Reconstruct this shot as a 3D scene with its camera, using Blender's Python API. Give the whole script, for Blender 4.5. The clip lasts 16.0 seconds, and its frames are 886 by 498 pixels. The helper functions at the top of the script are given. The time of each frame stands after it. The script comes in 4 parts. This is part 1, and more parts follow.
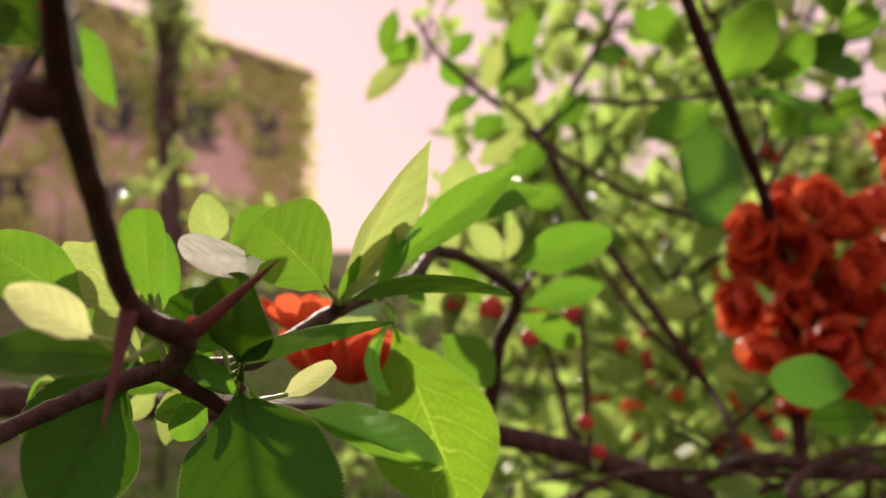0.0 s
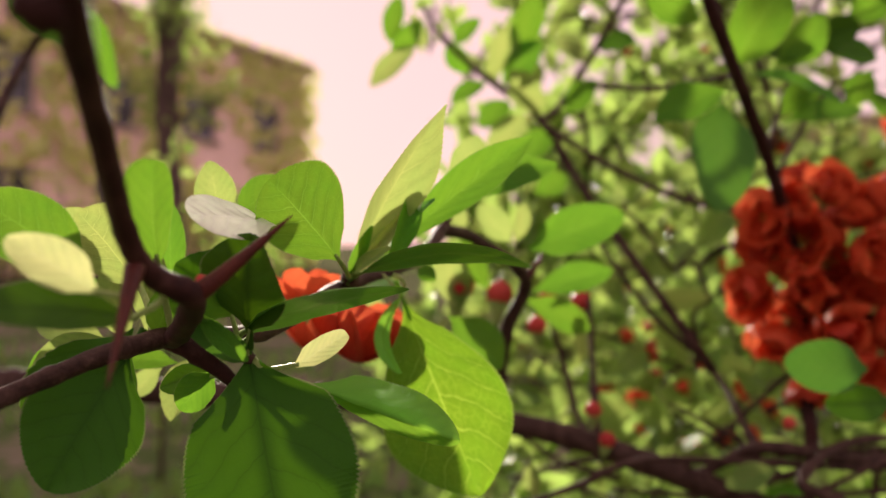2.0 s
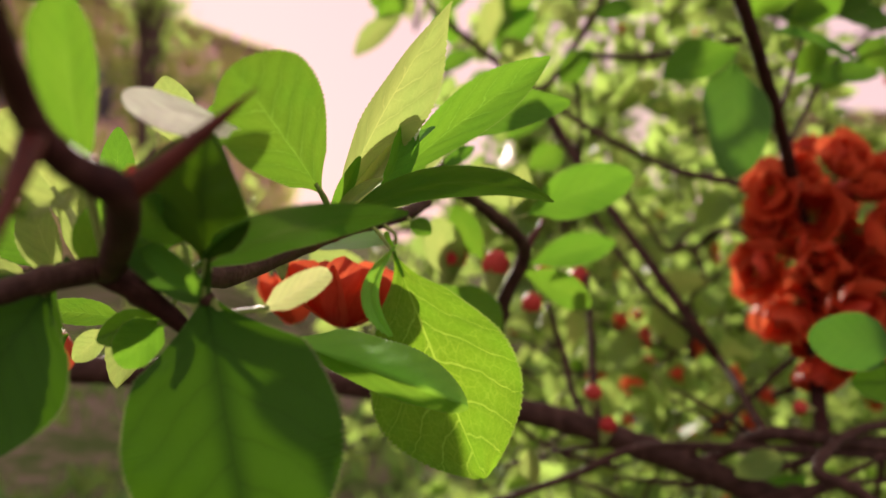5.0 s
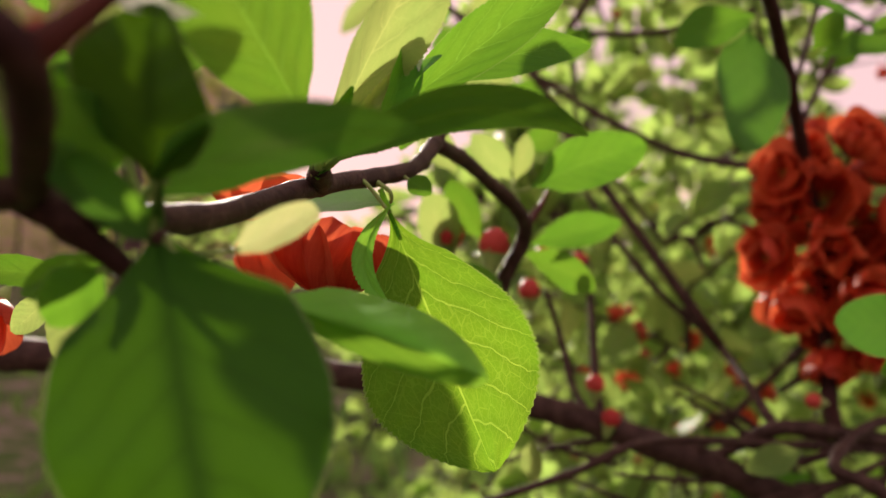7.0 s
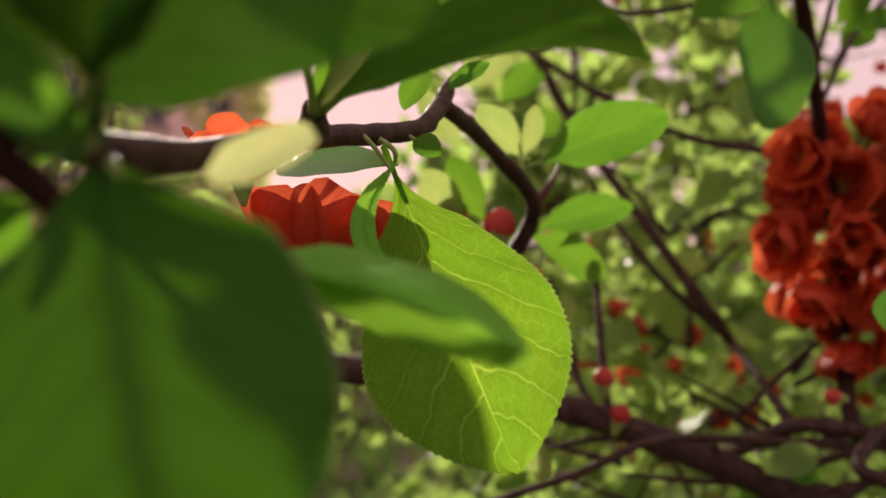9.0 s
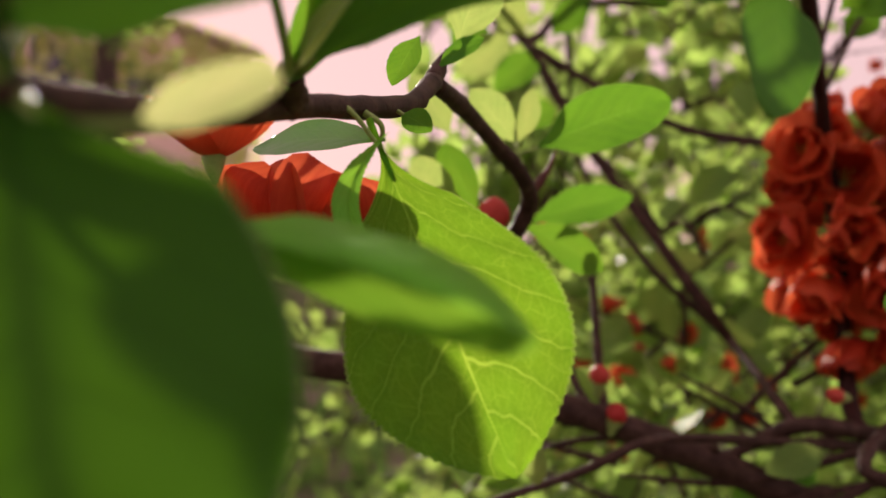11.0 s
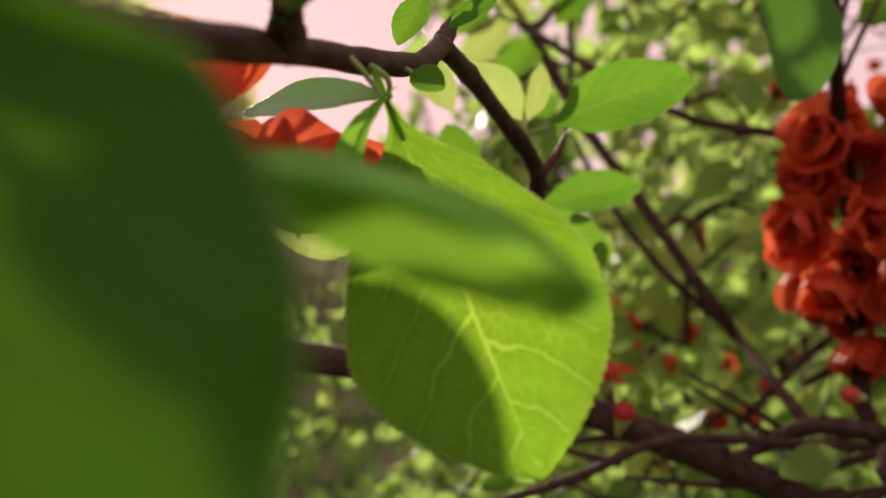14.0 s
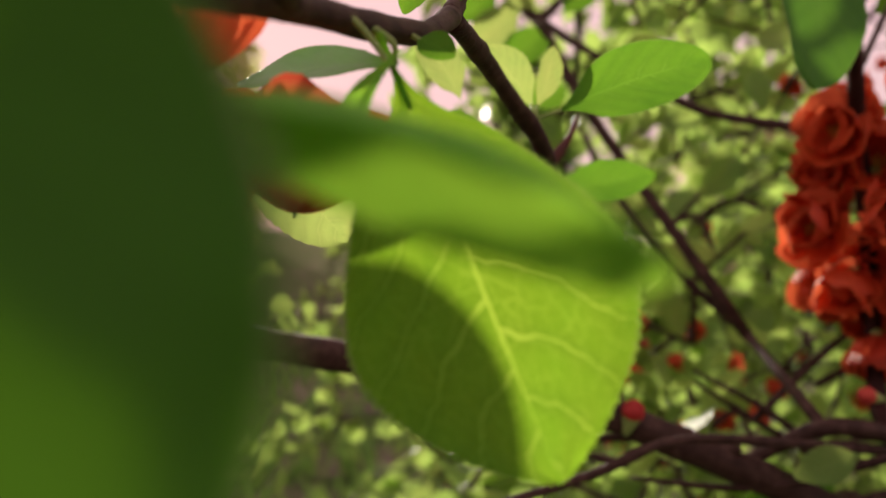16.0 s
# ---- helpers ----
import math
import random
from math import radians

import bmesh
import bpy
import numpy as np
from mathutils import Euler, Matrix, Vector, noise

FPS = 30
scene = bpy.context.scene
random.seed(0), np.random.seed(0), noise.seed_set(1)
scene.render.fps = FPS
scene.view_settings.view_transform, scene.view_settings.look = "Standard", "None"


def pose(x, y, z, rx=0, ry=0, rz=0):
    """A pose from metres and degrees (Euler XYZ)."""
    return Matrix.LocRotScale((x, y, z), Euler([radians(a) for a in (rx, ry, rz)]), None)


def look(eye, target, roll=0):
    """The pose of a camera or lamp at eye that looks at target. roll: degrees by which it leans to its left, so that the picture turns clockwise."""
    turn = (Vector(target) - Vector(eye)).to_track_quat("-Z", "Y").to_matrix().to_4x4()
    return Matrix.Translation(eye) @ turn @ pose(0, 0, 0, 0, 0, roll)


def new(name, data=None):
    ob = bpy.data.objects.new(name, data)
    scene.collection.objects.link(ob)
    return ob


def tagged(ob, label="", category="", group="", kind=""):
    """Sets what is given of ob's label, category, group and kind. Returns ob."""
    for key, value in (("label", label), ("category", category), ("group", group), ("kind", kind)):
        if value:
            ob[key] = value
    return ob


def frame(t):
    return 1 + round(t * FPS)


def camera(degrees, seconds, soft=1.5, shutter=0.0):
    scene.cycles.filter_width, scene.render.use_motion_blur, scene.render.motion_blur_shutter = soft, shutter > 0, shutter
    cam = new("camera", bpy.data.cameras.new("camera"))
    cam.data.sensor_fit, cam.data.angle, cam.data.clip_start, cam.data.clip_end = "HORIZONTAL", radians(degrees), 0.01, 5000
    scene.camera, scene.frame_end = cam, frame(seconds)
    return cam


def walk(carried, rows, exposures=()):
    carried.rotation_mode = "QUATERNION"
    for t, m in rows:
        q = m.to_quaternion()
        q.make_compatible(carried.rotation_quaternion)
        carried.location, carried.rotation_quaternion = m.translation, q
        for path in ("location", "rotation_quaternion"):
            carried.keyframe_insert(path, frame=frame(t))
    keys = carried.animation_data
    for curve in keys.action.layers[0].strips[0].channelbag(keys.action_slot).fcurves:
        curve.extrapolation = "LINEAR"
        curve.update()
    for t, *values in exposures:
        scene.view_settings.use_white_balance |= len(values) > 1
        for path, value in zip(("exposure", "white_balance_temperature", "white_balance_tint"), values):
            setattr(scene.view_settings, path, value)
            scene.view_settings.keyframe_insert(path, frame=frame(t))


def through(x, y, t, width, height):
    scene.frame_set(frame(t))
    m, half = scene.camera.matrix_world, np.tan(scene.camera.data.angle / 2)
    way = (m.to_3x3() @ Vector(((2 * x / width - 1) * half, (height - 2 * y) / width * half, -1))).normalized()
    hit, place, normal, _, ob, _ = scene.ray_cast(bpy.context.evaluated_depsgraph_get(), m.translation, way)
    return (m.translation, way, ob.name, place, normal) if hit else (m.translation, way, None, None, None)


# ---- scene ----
# One shot that slides slowly into a flowering quince bush, a hand's width from its leaves.
cam = camera(56.0, 16.0, soft=1.5)
cam.data.dof.use_dof = True
cam.data.dof.focus_distance = 0.185
cam.data.dof.aperture_fstop = 12.0
PATH = [
    (0.0, -0.00000, 0.00000, 0.80000, 0.000, -0.000, 0.000),
    (0.5, -0.00193, 0.00062, 0.79938, 0.102, -0.060, -0.054),
    (1.0, -0.00236, 0.00219, 0.79826, 0.134, -0.134, -0.072),
    (1.5, -0.00307, 0.00425, 0.79664, 0.078, -0.222, -0.132),
    (2.0, -0.00377, 0.00759, 0.79334, 0.018, -0.325, -0.225),
    (2.5, -0.00530, 0.01225, 0.78982, -0.058, -0.456, -0.272),
    (3.0, -0.00654, 0.01761, 0.78767, -0.174, -0.438, -0.319),
    (3.5, -0.00760, 0.02321, 0.78588, -0.348, -0.450, -0.337),
    (4.0, -0.00785, 0.02946, 0.78378, -0.599, -0.564, -0.406),
    (6.5, -0.01040, 0.06559, 0.77204, -2.128, -0.651, -0.792),
    (7.0, -0.01193, 0.07343, 0.76924, -2.327, -0.647, -0.890),
    (7.5, -0.01358, 0.08192, 0.76668, -2.546, -0.687, -0.925),
    (8.0, -0.01515, 0.08964, 0.76497, -2.743, -0.667, -0.951),
    (8.5, -0.01607, 0.09632, 0.76350, -2.989, -0.710, -1.061),
    (9.0, -0.01579, 0.10154, 0.76217, -3.128, -0.765, -1.212),
    (11.5, -0.01473, 0.11990, 0.75803, -3.854, -0.822, -1.566),
    (12.0, -0.01503, 0.12365, 0.75709, -3.897, -0.833, -1.762),
    (12.5, -0.01542, 0.12684, 0.75635, -3.934, -0.879, -1.932),
    (13.0, -0.01610, 0.12950, 0.75564, -4.017, -0.860, -2.017),
    (13.5, -0.01673, 0.13245, 0.75444, -4.158, -0.831, -2.017),
    (14.0, -0.01727, 0.13534, 0.75323, -4.301, -0.759, -1.997),
    (14.5, -0.01747, 0.13873, 0.75222, -4.276, -0.761, -2.035),
    (15.0, -0.01772, 0.14223, 0.75106, -4.203, -0.712, -2.126),
    (15.5, -0.01752, 0.14481, 0.75063, -4.122, -0.768, -2.290),
    (16.0, -0.01748, 0.14786, 0.75031, -4.201, -0.913, -2.521),
]
walk(cam, [(t, pose(x, y, z, 90 + pitch, roll, yaw)) for t, x, y, z, yaw, pitch, roll in PATH],
     exposures=[(0.0, 0.57), (4.0, 0.60), (6.5, 0.58), (9.0, 0.39), (12.5, 0.46), (14.5, 0.45), (16.0, 0.42)])

# ---- world and sun ----
SUN_TO = Vector((-0.22, 0.89, 0.255)).normalized()
world = bpy.data.worlds.new("world")
scene.world = world
world.use_nodes = True
wn, wl = world.node_tree.nodes, world.node_tree.links
wn.clear()
w_out = wn.new("ShaderNodeOutputWorld")
w_sky = wn.new("ShaderNodeTexSky")
w_sky.sky_type = "NISHITA"
w_sky.sun_disc = False
w_sky.sun_elevation = math.asin(SUN_TO.z)
w_sky.sun_rotation = math.atan2(SUN_TO.x, SUN_TO.y)
w_sky.dust_density = 1.2
w_bg = wn.new("ShaderNodeBackground")
w_bg.inputs["Strength"].default_value = 0.005
w_haze = wn.new("ShaderNodeBackground")
w_haze.inputs["Color"].default_value = (1.0, 0.67, 0.68, 1)
w_haze.inputs["Strength"].default_value = 0.67
w_add = wn.new("ShaderNodeAddShader")
w_tint = wn.new("ShaderNodeMix")
w_tint.data_type, w_tint.blend_type = "RGBA", "MULTIPLY"
w_tint.inputs[0].default_value = 1.0
w_tint.inputs[7].default_value = (1.0, 0.58, 0.56, 1)
wl.new(w_sky.outputs["Color"], w_tint.inputs[6])
wl.new(w_tint.outputs[2], w_bg.inputs["Color"])
wl.new(w_bg.outputs[0], w_add.inputs[0])
wl.new(w_haze.outputs[0], w_add.inputs[1])
wl.new(w_add.outputs[0], w_out.inputs["Surface"])

sun = new("sun", bpy.data.lights.new("sun", "SUN"))
sun.data.energy = 5.0
sun.data.angle = radians(1.5)
sun.data.color = (1.0, 0.87, 0.72)
sun.matrix_world = look(SUN_TO * 30, (0, 0, 0))


# ---- materials ----
def material(name):
    m = bpy.data.materials.new(name)
    m.use_nodes = True
    nt = m.node_tree
    nt.nodes.clear()
    return m, nt.nodes, nt.links


def ramp(nodes, links, source, stops):
    r = nodes.new("ShaderNodeValToRGB")
    while len(r.color_ramp.elements) < len(stops):
        r.color_ramp.elements.new(0.5)
    for e, (p, c) in zip(r.color_ramp.elements, stops):
        e.position, e.color = p, (*c, 1)
    links.new(source, r.inputs[0])
    return r.outputs["Color"]


def mathn(nodes, links, op, a, b=None, c=None, clamp=False):
    n = nodes.new("ShaderNodeMath")
    n.operation, n.use_clamp = op, clamp
    for i, v in enumerate((a, b, c)):
        if v is None:
            continue
        if isinstance(v, (int, float)):
            n.inputs[i].default_value = v
        else:
            links.new(v, n.inputs[i])
    return n.outputs[0]


def mixc(nodes, links, fac, a, b, blend="MIX"):
    n = nodes.new("ShaderNodeMix")
    n.data_type, n.blend_type = "RGBA", blend
    for s, v in ((n.inputs[0], fac), (n.inputs[6], a), (n.inputs[7], b)):
        if isinstance(v, (int, float)):
            s.default_value = v
        elif isinstance(v, tuple):
            s.default_value = (*v, 1)
        else:
            links.new(v, s)
    return n.outputs[2]


def noisen(nodes, links, scale, detail=4, vector=None, rough=0.6):
    n = nodes.new("ShaderNodeTexNoise")
    n.inputs["Scale"].default_value, n.inputs["Detail"].default_value, n.inputs["Roughness"].default_value = scale, detail, rough
    if vector is not None:
        links.new(vector, n.inputs["Vector"])
    return n.outputs["Fac"]


def leaf_material(name, top, glow, rough=0.38, island=False, through_share=0.5, gloss=0.24, ribs=1.8, veins=0.48, keel=0.0):
    """A leaf: glossy skin over a blade that lets light through, with ribs, a fine net of veins and blotches. keel
    darkens the glow colour beside the midrib.
    """
    m, n, l = material(name)
    uv = n.new("ShaderNodeUVMap")
    uv.uv_map = "UVMap"
    sep = n.new("ShaderNodeSeparateXYZ")
    l.new(uv.outputs[0], sep.inputs[0])
    across = mathn(n, l, "ABSOLUTE", mathn(n, l, "SUBTRACT", sep.outputs[0], 0.5))
    along = sep.outputs[1]
    mid = mathn(n, l, "LESS_THAN", across, mathn(n, l, "MULTIPLY_ADD", along, -0.008, 0.011))
    wob = noisen(n, l, 5.0, 2, uv.outputs[0])
    girth = mathn(n, l, "SQRT", mathn(n, l, "MULTIPLY", mathn(n, l, "MULTIPLY", along, mathn(n, l, "SUBTRACT", 1.0, along)), 4.0, True))
    reach = mathn(n, l, "MULTIPLY", across, girth)
    phase = mathn(n, l, "MULTIPLY_ADD", reach, mathn(n, l, "MULTIPLY_ADD", reach, -1.6, -3.6), mathn(n, l, "MULTIPLY", along, 6.4))
    phase = mathn(n, l, "MULTIPLY_ADD", mathn(n, l, "GREATER_THAN", sep.outputs[0], 0.5), 0.42, phase)
    phase = mathn(n, l, "MULTIPLY_ADD", wob, 0.7, phase)
    saw = mathn(n, l, "ABSOLUTE", mathn(n, l, "SUBTRACT", mathn(n, l, "FRACT", phase), 0.5))
    rib = mathn(n, l, "LESS_THAN", saw, mathn(n, l, "MULTIPLY_ADD", across, -0.05, 0.036))
    vor = n.new("ShaderNodeTexVoronoi")
    vor.feature = "DISTANCE_TO_EDGE"
    vor.inputs["Scale"].default_value = 15.0
    l.new(uv.outputs[0], vor.inputs["Vector"])
    vor2 = n.new("ShaderNodeTexVoronoi")
    vor2.feature = "DISTANCE_TO_EDGE"
    vor2.inputs["Scale"].default_value = 42.0
    l.new(uv.outputs[0], vor2.inputs["Vector"])
    fine = mathn(n, l, "MULTIPLY", mathn(n, l, "LESS_THAN", vor2.outputs["Distance"], 0.07), 0.5)
    net = mathn(n, l, "MAXIMUM", mathn(n, l, "LESS_THAN", vor.outputs["Distance"], 0.030), fine)
    vein = mathn(n, l, "MAXIMUM", mid, mathn(n, l, "MULTIPLY", rib, 0.95))
    vein = mathn(n, l, "MAXIMUM", vein, mathn(n, l, "MULTIPLY", net, 0.30))
    if island:
        geo = n.new("ShaderNodeNewGeometry")
        chance = geo.outputs["Random Per Island"]
    else:
        info = n.new("ShaderNodeObjectInfo")
        chance = info.outputs["Random"]
    tc = n.new("ShaderNodeTexCoord")
    blotch = noisen(n, l, 60.0, 5, tc.outputs["Object"])
    hs = n.new("ShaderNodeHueSaturation")
    l.new(mathn(n, l, "MULTIPLY_ADD", chance, 0.022, 0.490), hs.inputs["Hue"])
    l.new(mathn(n, l, "MULTIPLY_ADD", chance, 0.36, 0.80), hs.inputs["Value"])
    hs.inputs["Color"].default_value = (*top, 1)
    lighter = tuple(min(1, c * ribs * 1.05 + 0.005 * ribs) for c in top)
    base = mixc(n, l, mathn(n, l, "MULTIPLY", blotch, 0.5), hs.outputs[0], tuple(c * 1.35 for c in top))
    base = mixc(n, l, mathn(n, l, "MULTIPLY", vein, 0.30), base, lighter)
    rim = mathn(n, l, "GREATER_THAN", across, 0.488)
    base = mixc(n, l, mathn(n, l, "MULTIPLY", rim, 0.3), base, (0.42, 0.40, 0.27))
    broad = noisen(n, l, 2.6, 3, uv.outputs[0])
    hs2 = n.new("ShaderNodeHueSaturation")
    l.new(mathn(n, l, "MULTIPLY_ADD", chance, 0.022, 0.490), hs2.inputs["Hue"])
    l.new(mathn(n, l, "MULTIPLY_ADD", chance, 0.28, 0.88), hs2.inputs["Value"])
    hs2.inputs["Color"].default_value = (*glow, 1)
    lit = mixc(n, l, mathn(n, l, "MULTIPLY", blotch, 0.5), hs2.outputs[0], tuple(c * 0.72 for c in glow))
    lit = mixc(n, l, mathn(n, l, "MULTIPLY", vein, veins), lit, tuple(min(1, c * ribs + 0.04 * (ribs - 0.8)) for c in glow))
    lit = mixc(n, l, mathn(n, l, "MULTIPLY_ADD", broad, 1.6, -0.45, True), lit, tuple(c * k for c, k in zip(glow, (0.62, 0.78, 0.7))))
    lit = mixc(n, l, mathn(n, l, "MULTIPLY", rim, 0.2), lit, (0.45, 0.46, 0.20))
    # Quilted relief shading put into the colour: darker along the ribs.
    pillow = mathn(n, l, "SMOOTH_MIN", saw, 0.32, 0.2)
    thick = mathn(n, l, "MULTIPLY_ADD", pillow, mathn(n, l, "MULTIPLY_ADD", broad, 0.9, 0.0), 0.80)
    if keel:
        ridge = mathn(n, l, "EXPONENT", mathn(n, l, "MULTIPLY", mathn(n, l, "MULTIPLY", across, across), -260.0))
        thick = mathn(n, l, "MULTIPLY", thick, mathn(n, l, "MULTIPLY_ADD", ridge, -keel, 1.0))
    shade = n.new("ShaderNodeCombineXYZ")
    for k in range(3):
        l.new(thick, shade.inputs[k])
    lit = mixc(n, l, 1.0, lit, shade.outputs[0], "MULTIPLY")
    bump = n.new("ShaderNodeBump")
    bump.inputs["Strength"].default_value = 0.36
    bump.inputs["Distance"].default_value = 0.0010
    dome = mathn(n, l, "MULTIPLY", mathn(n, l, "SMOOTH_MIN", saw, 0.28, 0.25), mathn(n, l, "MULTIPLY_ADD", across, -1.6, 1.3))
    height = mathn(n, l, "MULTIPLY_ADD", vein, -0.45, mathn(n, l, "MULTIPLY_ADD", mathn(n, l, "MULTIPLY", dome, broad), 1.2, mathn(n, l, "MULTIPLY", blotch, 0.8)))
    l.new(height, bump.inputs["Height"])
    skin = n.new("ShaderNodeBsdfPrincipled")
    l.new(base, skin.inputs["Base Color"])
    l.new(mathn(n, l, "MULTIPLY_ADD", blotch, 0.3, rough - 0.12), skin.inputs["Roughness"])
    skin.inputs["Specular IOR Level"].default_value = gloss
    l.new(bump.outputs[0], skin.inputs["Normal"])
    trans = n.new("ShaderNodeBsdfTranslucent")
    l.new(lit, trans.inputs["Color"])
    l.new(bump.outputs[0], trans.inputs["Normal"])
    mix = n.new("ShaderNodeMixShader")
    mix.inputs[0].default_value = through_share
    l.new(skin.outputs[0], mix.inputs[1])
    l.new(trans.outputs[0], mix.inputs[2])
    out = n.new("ShaderNodeOutputMaterial")
    l.new(mix.outputs[0], out.inputs["Surface"])
    return m


def petal_material(name, a, b, through, share=0.45):
    m, n, l = material(name)
    tc = n.new("ShaderNodeTexCoord")
    info = n.new("ShaderNodeObjectInfo")
    uv = n.new("ShaderNodeUVMap")
    uv.uv_map = "UVMap"
    mp = n.new("ShaderNodeMapping")
    mp.inputs["Scale"].default_value = (26, 2.0, 1)
    l.new(uv.outputs[0], mp.inputs[0])
    streak = noisen(n, l, 1.0, 3, mp.outputs[0])
    blot = noisen(n, l, 90.0, 3, tc.outputs["Object"])
    f = mathn(n, l, "MULTIPLY_ADD", streak, 0.25, mathn(n, l, "MULTIPLY_ADD", info.outputs["Random"], 0.55, mathn(n, l, "MULTIPLY_ADD", blot, 0.7, -0.35)), True)
    col = mixc(n, l, f, a, b)
    bump = n.new("ShaderNodeBump")
    bump.inputs["Strength"].default_value = 0.15
    bump.inputs["Distance"].default_value = 0.0005
    l.new(streak, bump.inputs["Height"])
    skin = n.new("ShaderNodeBsdfPrincipled")
    l.new(col, skin.inputs["Base Color"])
    skin.inputs["Roughness"].default_value = 0.48
    skin.inputs["Specular IOR Level"].default_value = 0.25
    l.new(bump.outputs[0], skin.inputs["Normal"])
    trans = n.new("ShaderNodeBsdfTranslucent")
    l.new(mixc(n, l, mathn(n, l, "MULTIPLY_ADD", streak, 0.7, 0.05, True), col, through), trans.inputs["Color"])
    mix = n.new("ShaderNodeMixShader")
    mix.inputs[0].default_value = share
    l.new(skin.outputs[0], mix.inputs[1])
    l.new(trans.outputs[0], mix.inputs[2])
    out = n.new("ShaderNodeOutputMaterial")
    l.new(mix.outputs[0], out.inputs["Surface"])
    return m


def solid_material(name, stops, scale, rough=0.75, bump_mm=0.3, fine=6.0, coord="Object", spec=0.3):
    """A rough surface: a colour ramp over noise at two scales, with relief."""
    m, n, l = material(name)
    tc = n.new("ShaderNodeTexCoord")
    a = noisen(n, l, scale, 5, tc.outputs[coord])
    b = noisen(n, l, scale * fine, 4, tc.outputs[coord])
    f = mathn(n, l, "MULTIPLY_ADD", b, 0.45, mathn(n, l, "MULTIPLY", a, 0.6))
    col = ramp(n, l, f, stops)
    bump = n.new("ShaderNodeBump")
    bump.inputs["Strength"].default_value = 0.7
    bump.inputs["Distance"].default_value = bump_mm / 1000
    l.new(f, bump.inputs["Height"])
    p = n.new("ShaderNodeBsdfPrincipled")
    l.new(col, p.inputs["Base Color"])
    l.new(mathn(n, l, "MULTIPLY_ADD", b, 0.3, rough - 0.15), p.inputs["Roughness"])
    p.inputs["Specular IOR Level"].default_value = spec
    l.new(bump.outputs[0], p.inputs["Normal"])
    out = n.new("ShaderNodeOutputMaterial")
    l.new(p.outputs[0], out.inputs["Surface"])
    return m


LEAF = leaf_material("leaf_mature", (0.052, 0.185, 0.022), (0.230, 0.450, 0.028), 0.56, gloss=0.04)
VEINED = leaf_material("leaf_veined", (0.075, 0.270, 0.022), (0.290, 0.540, 0.024), 0.50, gloss=0.06, through_share=0.56, ribs=2.4, veins=0.78)
YOUNG = leaf_material("leaf_young", (0.09, 0.20, 0.040), (0.50, 0.59, 0.15), 0.40, through_share=0.55)
# Dense leaf; its dark colour also stands in for shade on some leaves.
THICK = leaf_material("leaf_thick_dark", (0.037, 0.120, 0.010), (0.076, 0.158, 0.003), 0.50, through_share=0.30, gloss=0.12, ribs=0.6, veins=0.5, keel=0.65)
MIDLEAF = leaf_material("leaf_half_grown", (0.170, 0.480, 0.060), (0.330, 0.560, 0.045), 0.46, through_share=0.50, gloss=0.04, ribs=1.2)
PALE = leaf_material("leaf_pale_white", (0.80, 0.84, 0.72), (0.84, 0.88, 0.70), 0.5, through_share=0.5, gloss=0.3)
GLOSSY = leaf_material("leaf_glossy", (0.08, 0.26, 0.06), (0.20, 0.40, 0.03), 0.36, through_share=0.30, gloss=0.5)
# Dimmer copy of LEAF; its colour holds the hanging leaf's shade.
DULL = leaf_material("leaf_dull", (0.060, 0.190, 0.035), (0.120, 0.260, 0.020), 0.52, through_share=0.40, gloss=0.10, ribs=1.2)
# Dim glow stands in for the shade under the leaves over the twig.
DEEP = leaf_material("leaf_dim_glow", (0.110, 0.345, 0.062), (0.095, 0.185, 0.008), 0.40, through_share=0.20, gloss=0.18, ribs=0.8)
NEWLEAF = leaf_material("leaf_new_pale", (0.38, 0.42, 0.18), (0.84, 0.82, 0.34), 0.45, through_share=0.55)
LEAVES = leaf_material("leaf_mass", (0.075, 0.165, 0.034), (0.54, 0.73, 0.16), 0.30, island=True, gloss=0.6, through_share=0.62)
IVY = leaf_material("ivy_spring_leaf", (0.74, 0.76, 0.34), (0.64, 0.70, 0.18), 0.5, island=True)
GRASS = leaf_material("grass_blade", (0.100, 0.230, 0.060), (0.34, 0.50, 0.10), 0.5, island=True, gloss=0.1)
PETAL = petal_material("petal_red", (0.30, 0.003, 0.006), (0.84, 0.150, 0.050), (0.97, 0.25, 0.10), 0.44)
BUD = petal_material("bud_red", (0.36, 0.020, 0.022), (0.60, 0.10, 0.07), (0.62, 0.12, 0.08), 0.25)
STAMEN = solid_material("stamen_yellow", [(0.3, (0.55, 0.36, 0.05)), (0.7, (0.75, 0.55, 0.12))], 300)
BARK = solid_material("bark", [(0.30, (0.010, 0.005, 0.004)), (0.47, (0.030, 0.014, 0.010)), (0.60, (0.060, 0.032, 0.024)), (0.78, (0.13, 0.085, 0.068))], 170, 0.66, 1.2, spec=0.22)
YOUNGBARK = solid_material("young_bark", [(0.3, (0.013, 0.005, 0.005)), (0.55, (0.036, 0.013, 0.011)), (0.8, (0.085, 0.042, 0.033))], 150, 0.66, 0.4, spec=0.14)
THORN = solid_material("thorn_red", [(0.3, (0.030, 0.007, 0.005)), (0.7, (0.105, 0.026, 0.018))], 200, 0.55, 0.15, spec=0.2)
STALK = solid_material("green_stalk", [(0.3, (0.14, 0.24, 0.05)), (0.7, (0.30, 0.40, 0.12))], 200, 0.5, 0.1)
GROUND = solid_material("ground_soil_grass", [(0.34, (0.040, 0.085, 0.020)), (0.50, (0.075, 0.110, 0.040)), (0.58, (0.16, 0.14, 0.105)), (0.80, (0.28, 0.235, 0.20))], 1.6, 0.95, 12, 9.0, spec=0.0)
